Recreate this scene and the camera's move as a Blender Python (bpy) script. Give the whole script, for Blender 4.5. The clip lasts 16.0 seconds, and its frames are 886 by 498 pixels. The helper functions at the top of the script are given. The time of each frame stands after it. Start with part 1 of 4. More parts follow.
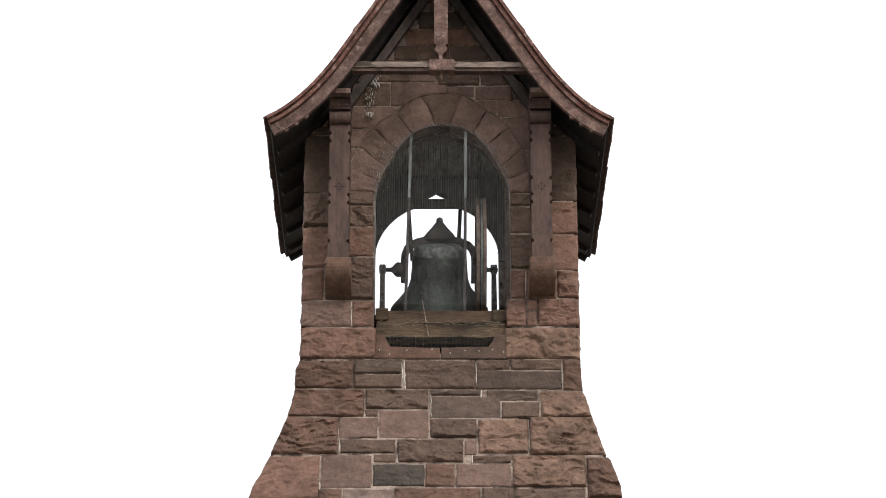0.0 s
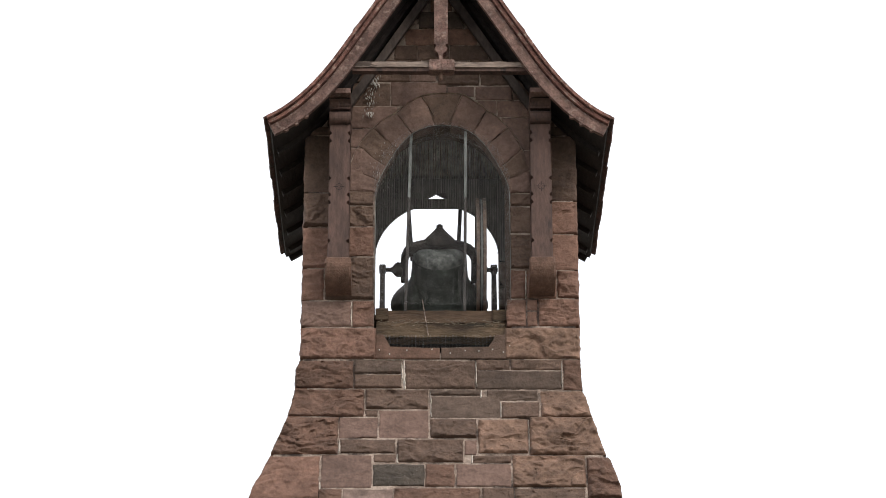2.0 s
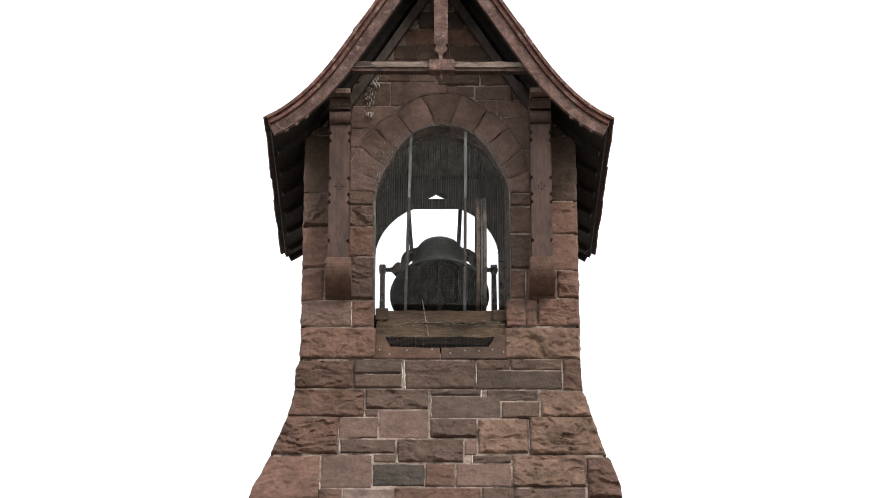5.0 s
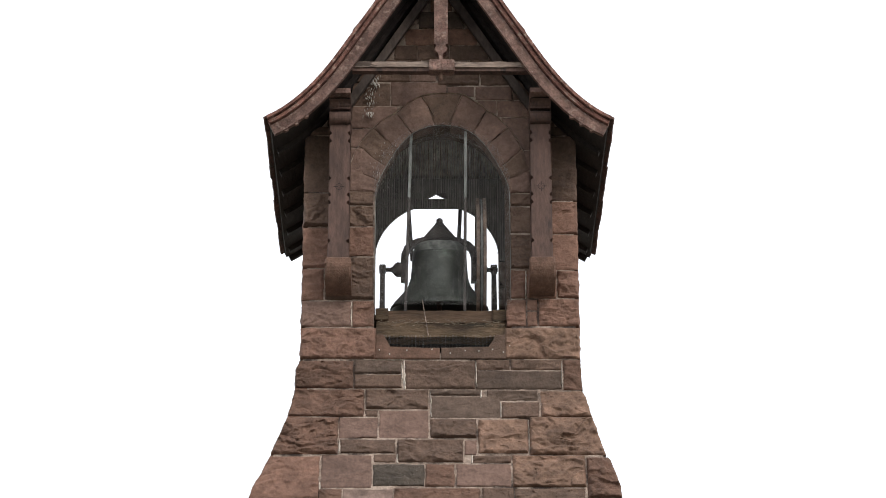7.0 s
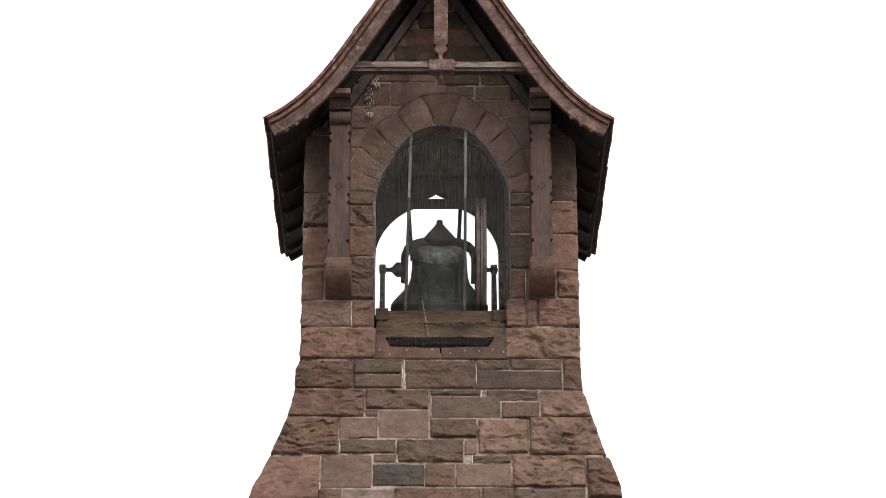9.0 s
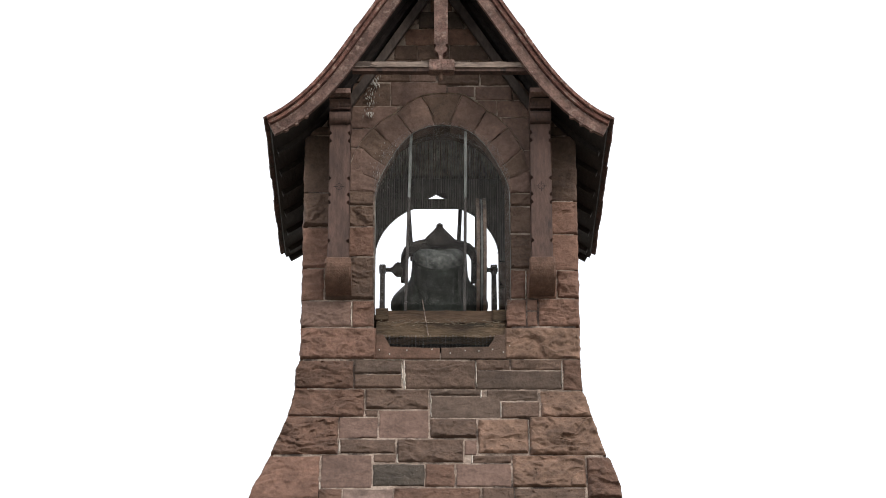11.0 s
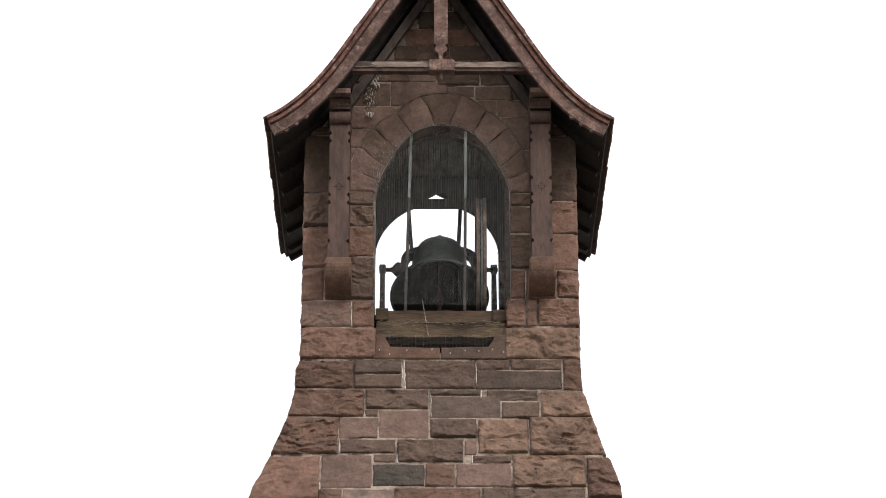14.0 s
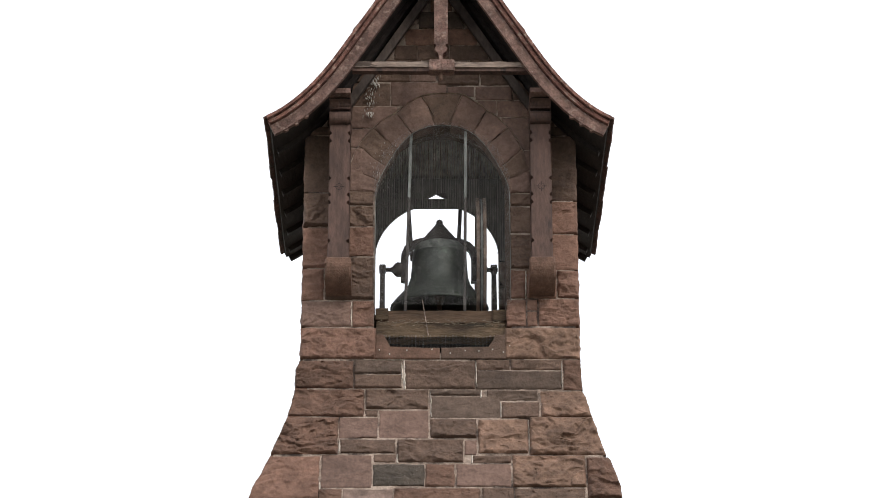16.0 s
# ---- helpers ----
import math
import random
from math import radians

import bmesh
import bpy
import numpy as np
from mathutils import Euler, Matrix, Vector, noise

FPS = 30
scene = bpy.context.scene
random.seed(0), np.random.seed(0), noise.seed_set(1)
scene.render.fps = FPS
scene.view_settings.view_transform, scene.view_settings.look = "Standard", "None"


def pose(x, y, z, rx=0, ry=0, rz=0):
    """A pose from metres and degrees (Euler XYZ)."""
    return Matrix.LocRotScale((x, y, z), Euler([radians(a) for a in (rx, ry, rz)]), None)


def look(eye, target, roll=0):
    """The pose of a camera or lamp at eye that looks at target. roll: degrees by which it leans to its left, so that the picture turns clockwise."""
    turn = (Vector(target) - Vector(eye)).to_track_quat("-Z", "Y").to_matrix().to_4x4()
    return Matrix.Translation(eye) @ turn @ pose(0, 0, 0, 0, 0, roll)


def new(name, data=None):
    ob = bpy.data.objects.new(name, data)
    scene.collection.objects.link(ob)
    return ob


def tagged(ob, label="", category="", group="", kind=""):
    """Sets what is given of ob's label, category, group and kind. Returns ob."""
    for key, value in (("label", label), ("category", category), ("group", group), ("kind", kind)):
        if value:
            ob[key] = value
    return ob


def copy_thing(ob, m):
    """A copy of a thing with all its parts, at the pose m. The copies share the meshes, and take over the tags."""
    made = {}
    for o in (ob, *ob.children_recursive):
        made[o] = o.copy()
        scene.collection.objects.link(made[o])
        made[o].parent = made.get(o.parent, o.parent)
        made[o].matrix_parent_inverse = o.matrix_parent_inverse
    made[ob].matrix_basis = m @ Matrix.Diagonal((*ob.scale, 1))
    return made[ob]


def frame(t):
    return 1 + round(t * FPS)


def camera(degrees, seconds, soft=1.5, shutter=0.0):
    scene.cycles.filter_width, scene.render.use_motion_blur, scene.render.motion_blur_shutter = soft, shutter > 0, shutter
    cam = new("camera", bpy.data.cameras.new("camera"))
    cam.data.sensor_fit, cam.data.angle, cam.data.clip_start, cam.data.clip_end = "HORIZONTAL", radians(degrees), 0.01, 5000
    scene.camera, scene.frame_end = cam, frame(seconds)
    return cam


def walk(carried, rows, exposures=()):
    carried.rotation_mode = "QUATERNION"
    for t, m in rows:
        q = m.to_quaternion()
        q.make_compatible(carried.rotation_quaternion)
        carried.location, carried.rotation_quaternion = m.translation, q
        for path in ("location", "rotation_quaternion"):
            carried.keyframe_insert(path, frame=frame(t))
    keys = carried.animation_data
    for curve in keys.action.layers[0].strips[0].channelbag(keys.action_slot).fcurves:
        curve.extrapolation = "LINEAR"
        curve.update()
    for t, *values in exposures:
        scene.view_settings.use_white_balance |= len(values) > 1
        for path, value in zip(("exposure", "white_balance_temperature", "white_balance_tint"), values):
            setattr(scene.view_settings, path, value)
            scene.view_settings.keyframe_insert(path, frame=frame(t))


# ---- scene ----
cam = camera(18.0, 16.0, soft=0.8)
EYE = (-0.085, -22.8, 1.6)
CAM = pose(*EYE, 90 + 23.5, 0, -0.255)
walk(cam, [(0.0, CAM), (16.0, CAM)])

# ---- sky and sun: a bright, even overcast ----
world = bpy.data.worlds.new("overcast_sky")
scene.world = world
world.use_nodes = True
wn, wl = world.node_tree.nodes, world.node_tree.links
wn.clear()
sky = wn.new("ShaderNodeTexSky")
sky.sky_type = "NISHITA"
sky.sun_disc = False
sky.sun_elevation, sky.sun_rotation = radians(33), radians(145)
blue = wn.new("ShaderNodeBackground")
blue.inputs["Strength"].default_value = 0.05
cloud = wn.new("ShaderNodeBackground")
cloud.inputs["Color"].default_value = (1.0, 0.99, 0.985, 1)
cloud.inputs["Strength"].default_value = 1.16
both = wn.new("ShaderNodeAddShader")
wout = wn.new("ShaderNodeOutputWorld")
wl.new(sky.outputs[0], blue.inputs["Color"])
wl.new(blue.outputs[0], both.inputs[0])
wl.new(cloud.outputs[0], both.inputs[1])
wl.new(both.outputs[0], wout.inputs["Surface"])

sun = new("sun", bpy.data.lights.new("sun", "SUN"))
sun.data.energy, sun.data.angle, sun.data.color = 1.45, radians(16), (1.0, 0.94, 0.86)
sun.matrix_world = look((17, -24, 29), (0, 0, 10))


# ---- materials ----
def material(name, low, high, scale=3.0, rough=0.85, bump=0.3, grain=40.0, vary=0.0, metal=0.0, stretch=(1, 1, 1), stain=None,
             stain_at=(0.56, 0.72), stain_scale=2.0, depth=0.02, spread=0.3, cracks=0.0, pits=None):
    """Two tones by broad noise, fine grain in colour and relief, a spread from piece to piece and stains of their own shape."""
    m = bpy.data.materials.new(name)
    m.use_nodes = True
    n, l = m.node_tree.nodes, m.node_tree.links
    bsdf = n["Principled BSDF"]
    bsdf.inputs["Roughness"].default_value, bsdf.inputs["Metallic"].default_value = rough, metal
    co, mp = n.new("ShaderNodeTexCoord"), n.new("ShaderNodeMapping")
    mp.inputs["Scale"].default_value = stretch
    info = n.new("ShaderNodeObjectInfo")
    far = n.new("ShaderNodeVectorMath")
    far.operation = "MULTIPLY_ADD"
    far.inputs[1].default_value = (1, 1, 1)
    shift = n.new("ShaderNodeVectorMath")
    shift.operation = "SCALE"
    shift.inputs[0].default_value = (17.0, 9.0, 23.0)
    l.new(info.outputs["Random"], shift.inputs["Scale"])
    l.new(co.outputs["Object"], mp.inputs["Vector"])
    l.new(mp.outputs[0], far.inputs[0])
    l.new(shift.outputs[0], far.inputs[2])

    def tex(sc, detail, rg=0.6):
        t = n.new("ShaderNodeTexNoise")
        t.inputs["Scale"].default_value, t.inputs["Detail"].default_value, t.inputs["Roughness"].default_value = sc, detail, rg
        l.new(far.outputs[0], t.inputs["Vector"])
        return t

    def mix(kind, fac, a, b):
        x = n.new("ShaderNodeMix")
        x.data_type, x.blend_type = "RGBA", kind
        for sock, v in ((x.inputs[0], fac), (x.inputs[6], a), (x.inputs[7], b)):
            if hasattr(v, "is_linked"):
                l.new(v, sock)
            else:
                sock.default_value = v if isinstance(v, float) else (*v, 1)
        return x.outputs[2]

    broad, fine = tex(scale, 5), tex(grain, 4, 0.7)
    ramp = n.new("ShaderNodeValToRGB")
    ramp.color_ramp.elements[0].position, ramp.color_ramp.elements[0].color = 0.32, (*low, 1)
    ramp.color_ramp.elements[1].position, ramp.color_ramp.elements[1].color = 0.68, (*high, 1)
    l.new(broad.outputs["Fac"], ramp.inputs[0])
    speck = n.new("ShaderNodeMapRange")
    speck.inputs[1].default_value, speck.inputs[2].default_value = 0.3, 0.7
    speck.inputs[3].default_value, speck.inputs[4].default_value = 1 - spread, 1 + spread
    l.new(fine.outputs["Fac"], speck.inputs[0])
    colour = mix("MULTIPLY", 1.0, ramp.outputs[0], (1, 1, 1))
    hsv = n.new("ShaderNodeHueSaturation")
    l.new(colour, hsv.inputs["Color"])
    tone = n.new("ShaderNodeMath")
    tone.operation = "MULTIPLY"
    l.new(speck.outputs[0], tone.inputs[0])
    piece = n.new("ShaderNodeMapRange")
    piece.inputs[3].default_value, piece.inputs[4].default_value = 1 - vary, 1 + vary
    l.new(info.outputs["Random"], piece.inputs[0])
    l.new(piece.outputs[0], tone.inputs[1])
    l.new(tone.outputs[0], hsv.inputs["Value"])
    if vary > 0.2:
        for times, sock, least, most in ((13.7, "Hue", 0.495, 0.508), (29.3, "Saturation", 0.84, 1.14)):
            wrap = n.new("ShaderNodeMath")
            wrap.operation = "MULTIPLY"
            wrap.inputs[1].default_value = times
            part_of = n.new("ShaderNodeMath")
            part_of.operation = "FRACT"
            span = n.new("ShaderNodeMapRange")
            span.inputs[3].default_value, span.inputs[4].default_value = least, most
            l.new(info.outputs["Random"], wrap.inputs[0])
            l.new(wrap.outputs[0], part_of.inputs[0])
            l.new(part_of.outputs[0], span.inputs[0])
            l.new(span.outputs[0], hsv.inputs[sock])
    colour = hsv.outputs[0]
    if stain:
        s = tex(stain_scale, 6, 0.65)
        sr = n.new("ShaderNodeMapRange")
        sr.inputs[1].default_value, sr.inputs[2].default_value = stain_at
        l.new(s.outputs["Fac"], sr.inputs[0])
        colour = mix("MIX", sr.outputs[0], colour, stain)
    blotch = tex(grain * 0.28, 3, 0.55)
    spot = n.new("ShaderNodeMapRange")
    spot.inputs[1].default_value, spot.inputs[2].default_value = 0.35, 0.65
    spot.inputs[3].default_value, spot.inputs[4].default_value = 1 - spread * 0.7, 1 + spread * 0.7
    l.new(blotch.outputs["Fac"], spot.inputs[0])
    mott = n.new("ShaderNodeHueSaturation")
    l.new(colour, mott.inputs["Color"])
    l.new(spot.outputs[0], mott.inputs["Value"])
    colour = mott.outputs[0]
    l.new(colour, bsdf.inputs["Base Color"])
    if pits:
        pit = tex(85.0, 2, 0.5)
        for lo, hi, tint in ((0.66, 0.70, pits[0]), (0.33, 0.29, pits[1])):
            pr = n.new("ShaderNodeMapRange")
            pr.inputs[1].default_value, pr.inputs[2].default_value = lo, hi
            l.new(pit.outputs["Fac"], pr.inputs[0])
            colour = mix("MIX", pr.outputs[0], colour, tint)
        l.new(colour, bsdf.inputs["Base Color"])
    bp = n.new("ShaderNodeBump")
    bp.inputs["Strength"].default_value, bp.inputs["Distance"].default_value = bump, depth
    mid = tex(grain * 0.35, 6, 0.65)
    add = n.new("ShaderNodeMath")
    add.operation = "ADD"
    l.new(mid.outputs["Fac"], add.inputs[0])
    l.new(fine.outputs["Fac"], add.inputs[1])
    height = add.outputs[0]
    if cracks:
        bend = n.new("ShaderNodeVectorMath")
        bend.operation = "ADD"
        swirl = tex(9.0, 4)
        l.new(far.outputs[0], bend.inputs[0])
        bent = n.new("ShaderNodeVectorMath")
        bent.operation = "SCALE"
        bent.inputs["Scale"].default_value = 0.30
        l.new(swirl.outputs["Color"], bent.inputs[0])
        l.new(bent.outputs[0], bend.inputs[1])
        vor = n.new("ShaderNodeTexVoronoi")
        vor.feature = "DISTANCE_TO_EDGE"
        vor.inputs["Scale"].default_value = 4.5
        l.new(bend.outputs[0], vor.inputs["Vector"])
        cut = n.new("ShaderNodeMapRange")
        cut.inputs[1].default_value, cut.inputs[2].default_value = 0.0, 0.035
        cut.inputs[3].default_value, cut.inputs[4].default_value = -cracks, 0.0
        l.new(vor.outputs["Distance"], cut.inputs[0])
        deep = n.new("ShaderNodeMath")
        deep.operation = "ADD"
        l.new(add.outputs[0], deep.inputs[0])
        few = tex(3.3, 3)
        some = n.new("ShaderNodeMapRange")
        some.inputs[1].default_value, some.inputs[2].default_value = 0.48, 0.62
        l.new(few.outputs["Fac"], some.inputs[0])
        only = n.new("ShaderNodeMath")
        only.operation = "MULTIPLY"
        l.new(cut.outputs[0], only.inputs[0])
        l.new(some.outputs[0], only.inputs[1])
        l.new(only.outputs[0], deep.inputs[1])
        height = deep.outputs[0]
    l.new(height, bp.inputs["Height"])
    l.new(bp.outputs[0], bsdf.inputs["Normal"])
    return m


def sandstone(name, rgb, contrast=0.26, scale=5.0, bump=0.45, vary=0.12, stain=0.6, pits=None):
    low, high = [c * (1 - contrast) for c in rgb], [c * (1 + contrast) for c in rgb]
    return material(name, low, high, scale, 0.93, bump, 42, vary=vary, stain=[c * stain for c in rgb], stain_at=(0.55, 0.80), stain_scale=5.0, depth=0.03,
                    spread=0.22, cracks=0.7, pits=pits)


RED = sandstone("red_sandstone", (0.190, 0.107, 0.078), vary=0.12)
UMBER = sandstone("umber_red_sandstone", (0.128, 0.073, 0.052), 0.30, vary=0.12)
PINK = sandstone("pink_grey_sandstone", (0.160, 0.101, 0.080), 0.18, 3.0, 0.3, 0.08, 0.75)
TAN = sandstone("warm_tan_sandstone", (0.190, 0.117, 0.083), 0.32, 6.0, vary=0.06)
BROWN = sandstone("brown_sandstone", (0.120, 0.077, 0.057), 0.24, vary=0.15)
GREY = sandstone("grey_brown_sandstone", (0.093, 0.064, 0.049), 0.22, 4.0, 0.35, 0.10)
DARK = sandstone("dark_speckled_sandstone", (0.068, 0.054, 0.043), 0.25, 6.0, 0.5, 0.05, pits=((0.20, 0.175, 0.15), (0.035, 0.027, 0.023)))
PALE_STONE = sandstone("bleached_sandstone", (0.215, 0.150, 0.124), 0.40, 9.0, 0.3, 0.05)
MORTAR = material("lime_mortar", (0.185, 0.135, 0.108), (0.44, 0.35, 0.29), 4.5, 0.95, 0.5, 70, stain=(0.06, 0.043, 0.036), stain_at=(0.50, 0.60), stain_scale=3.4)
TIMBER = material("weathered_painted_timber", (0.047, 0.026, 0.020), (0.100, 0.057, 0.045), 3.0, 0.8, 0.35, 45, vary=0.08, stretch=(1, 1, 0.25),
                  stain=(0.030, 0.019, 0.016), stain_at=(0.58, 0.68), stain_scale=10)
BARGE = material("flaking_red_brown_paint", (0.088, 0.046, 0.036), (0.195, 0.118, 0.096), 6.0, 0.82, 0.6, 50, vary=0.12, stain=(0.235, 0.165, 0.135),
                 stain_at=(0.54, 0.66), stain_scale=22, depth=0.03, spread=0.4)
MOULD = material("flaking_red_paint", (0.105, 0.043, 0.032), (0.260, 0.125, 0.096), 9.0, 0.82, 0.6, 50, vary=0.15, stain=(0.30, 0.215, 0.175), stain_at=(0.55, 0.64), stain_scale=18, depth=0.03)
GREYWOOD = material("silvered_bare_wood", (0.13, 0.092, 0.074), (0.34, 0.27, 0.225), 6.0, 0.9, 0.5, 40, stretch=(0.3, 1, 1), stain=(0.06, 0.043, 0.035),
                    stain_at=(0.50, 0.58), stain_scale=11)
# near-black so that the shade under the eaves is put into the colour
SOFFIT = material("shade_dark_boards", (0.014, 0.010, 0.009), (0.029, 0.021, 0.018), 4.0, 0.9, 0.4, 40, vary=0.15, stretch=(1, 0.2, 1))
CEIL = material("grey_brown_ceiling_boards", (0.20, 0.185, 0.170), (0.40, 0.37, 0.345), 5.0, 0.9, 0.4, 40, stretch=(1, 0.3, 1))
BOARD = material("weathered_back_boards", (0.080, 0.073, 0.068), (0.155, 0.142, 0.132), 4.0, 0.9, 0.4, 40, vary=0.15, stretch=(1, 1, 0.2))
BEAD = material("weathered_bead_strips", (0.125, 0.115, 0.106), (0.240, 0.222, 0.206), 4.0, 0.9, 0.4, 40, stretch=(1, 1, 0.2))
RAFTER = material("grey_brown_rafter", (0.050, 0.038, 0.033), (0.092, 0.071, 0.062), 4.0, 0.9, 0.4, 40, stretch=(1, 1, 0.4))
MOSSY = material("mossy_oak", (0.038, 0.024, 0.014), (0.128, 0.087, 0.054), 7.0, 0.92, 0.9, 36, stretch=(0.3, 1, 1), stain=(0.026, 0.020, 0.012), stain_at=(0.52, 0.62), stain_scale=10)
BEAMWOOD = material("old_brown_oak", (0.044, 0.027, 0.017), (0.118, 0.074, 0.047), 6.0, 0.88, 0.6, 36, vary=0.1, stretch=(0.15, 1, 1),
                    stain=(0.026, 0.019, 0.013), stain_at=(0.58, 0.66), stain_scale=11)
TILE = material("clay_roof_tile", (0.050, 0.027, 0.021), (0.125, 0.068, 0.054), 6.0, 0.9, 0.5, 45, vary=0.3, stain=(0.06, 0.05, 0.042), stain_scale=7)
BRONZE = material("weathered_bell_bronze", (0.040, 0.046, 0.041), (0.076, 0.087, 0.075), 3.0, 0.5, 0.2, 30, metal=0.35, stain=(0.15, 0.20, 0.165),
                  stain_at=(0.60, 0.80), stain_scale=6, depth=0.01)
# darker bronze that paints the shade inside the bell
SHADED_BRONZE = material("shaded_bronze", (0.010, 0.011, 0.010), (0.024, 0.026, 0.023), 4.0, 0.7, 0.2, 30, metal=0.2, stain=(0.045, 0.05, 0.045), stain_at=(0.66, 0.74), stain_scale=9, depth=0.01)
PALE_BRONZE = material("pale_mottled_bronze", (0.062, 0.070, 0.064), (0.180, 0.190, 0.178), 14.0, 0.75, 0.4, 40, stain=(0.055, 0.06, 0.054), stain_at=(0.58, 0.66), stain_scale=9, depth=0.01)
IRON = material("dark_cast_iron", (0.030, 0.026, 0.025), (0.066, 0.054, 0.048), 6.0, 0.65, 0.3, 50, metal=0.3)
RUST = material("rusty_iron", (0.065, 0.036, 0.026), (0.13, 0.075, 0.052), 8.0, 0.8, 0.3, 60, metal=0.1)
CLAPPER = material("dark_rusty_iron", (0.030, 0.019, 0.014), (0.075, 0.046, 0.033), 8.0, 0.8, 0.3, 60, metal=0.1)
RIM = material("brown_wheel_rim", (0.085, 0.052, 0.038), (0.215, 0.150, 0.112), 8.0, 0.7, 0.3, 50)
STEEL = material("galvanised_bar", (0.110, 0.119, 0.111), (0.270, 0.283, 0.268), 8.0, 0.6, 0.2, 50, metal=0.3, stretch=(1, 1, 0.2))
WIRE = material("dull_galvanised_wire", (0.28, 0.275, 0.27), (0.42, 0.415, 0.41), 10.0, 0.6, 0.0, 40)
LIME = material("white_droppings_and_net_glints", (0.45, 0.42, 0.38), (0.62, 0.60, 0.56), 20.0, 0.9, 0.3, 80)
PALE = material("white_lime_mortar", (0.46, 0.40, 0.35), (0.70, 0.64, 0.57), 12.0, 0.95, 0.4, 60, depth=0.01)
STRAW = material("dry_straw", (0.07, 0.054, 0.036), (0.26, 0.21, 0.155), 18.0, 0.9, 0.2, 60)
GRAVEL = material("worn_gravel_and_turf", (0.110, 0.106, 0.085), (0.190, 0.180, 0.150), 0.6, 0.95, 0.5, 8, depth=0.05)


# ---- mesh helpers ----
def obj(name, verts, faces, mat, parent=None, label="", smooth=False, sharp=24):
    me = bpy.data.meshes.new(name)
    me.from_pydata(verts, [], faces)
    me.materials.append(mat)
    me.validate()
    if smooth:
        me.polygons.foreach_set("use_smooth", [True] * len(me.polygons))
        me.set_sharp_from_angle(angle=radians(sharp))
    ob = new(name, me)
    ob.parent = parent
    return tagged(ob, label)


def part(name, bm, mat, parent=None, label="", smooth=False):
    bmesh.ops.recalc_face_normals(bm, faces=bm.faces)
    me = bpy.data.meshes.new(name)
    bm.to_mesh(me)
    bm.free()
    me.materials.append(mat)
    if smooth:
        me.polygons.foreach_set("use_smooth", [True] * len(me.polygons))
    ob = new(name, me)
    ob.parent = parent
    return tagged(ob, label)


def empty(name, m=None):
    ob = new(name)
    ob.matrix_basis = m or Matrix()
    return ob


def box(bm, x0, x1, y0, y1, z0, z1, bevel=0.006):
    """A bevelled block added to bm."""
    r = bmesh.ops.create_cube(bm, size=1.0)
    for v in r["verts"]:
        v.co = Vector((x0 + (v.co.x + 0.5) * (x1 - x0), y0 + (v.co.y + 0.5) * (y1 - y0), z0 + (v.co.z + 0.5) * (z1 - z0)))
    if bevel:
        edges = {e for v in r["verts"] for e in v.link_edges}
        bmesh.ops.bevel(bm, geom=list(edges), offset=bevel, segments=2, affect="EDGES", profile=0.6)
    return bm


def prism(bm, outline, axis, a, b, bevel=0.0):
    """An outline of two coordinates drawn out from a to b along the third axis."""
    def at(p, t):
        return {"x": (t, p[0], p[1]), "y": (p[0], t, p[1]), "z": (p[0], p[1], t)}[axis]
    lo, hi = [bm.verts.new(at(p, a)) for p in outline], [bm.verts.new(at(p, b)) for p in outline]
    k = len(outline)
    caps = [bm.faces.new(lo), bm.faces.new(hi[::-1])]
    for i in range(k):
        bm.faces.new((lo[i], hi[i], hi[(i + 1) % k], lo[(i + 1) % k]))
    if bevel:
        edges = {e for f in caps for e in f.edges}
        bmesh.ops.bevel(bm, geom=list(edges), offset=bevel, segments=1, affect="EDGES")
    return bm


def lathe(bm, profile, steps=48, axis="z", centre=(0, 0, 0), ends=True):
    """A profile of (radius, height) turned round an axis."""
    c = Vector(centre)
    rings = []
    for r, h in profile:
        ring = []
        for k in range(steps):
            a = 2 * math.pi * k / steps
            p = (r * math.cos(a), r * math.sin(a), h)
            ring.append(bm.verts.new(c + Vector(p if axis == "z" else (p[2], p[0], p[1]))))
        rings.append(ring)
    for p, q in zip(rings, rings[1:]):
        for k in range(steps):
            bm.faces.new((p[k], p[(k + 1) % steps], q[(k + 1) % steps], q[k]))
    for ring in (rings[0], rings[-1]) if ends else ():
        bm.faces.new(ring)
    return bm


def bar(bm, p, q, w, d):
    """A straight bar from p to q, w wide and d deep."""
    p, q = Vector(p), Vector(q)
    r = bmesh.ops.create_cube(bm, size=1.0)
    turn = (q - p).to_track_quat("Z", "Y").to_matrix().to_4x4()
    m = Matrix.Translation((p + q) / 2) @ turn @ Matrix.Diagonal((w, d, (q - p).length, 1))
    bmesh.ops.transform(bm, matrix=m, verts=r["verts"])
    return bm


def ragged(bm, x0, x1, y0, y1, z0, z1, seed, amount=0.006):
    nx = 24
    rows = []
    for i in range(nx + 1):
        x = x0 + (x1 - x0) * i / nx
        w = [amount * noise.noise(Vector((x * 9, seed + k * 3.3, k))) for k in range(4)]
        rows.append([bm.verts.new(p) for p in ((x, y0 + w[0], z0 + w[1]), (x, y0 + w[2], z1 + w[3]), (x, y1, z1 + w[3]), (x, y1, z0 + w[1]))])
    for p, q in zip(rows, rows[1:]):
        for k in range(4):
            bm.faces.new((p[k], q[k], q[(k + 1) % 4], p[(k + 1) % 4]))
    bm.faces.new(rows[0])
    bm.faces.new(rows[-1][::-1])
    return bm


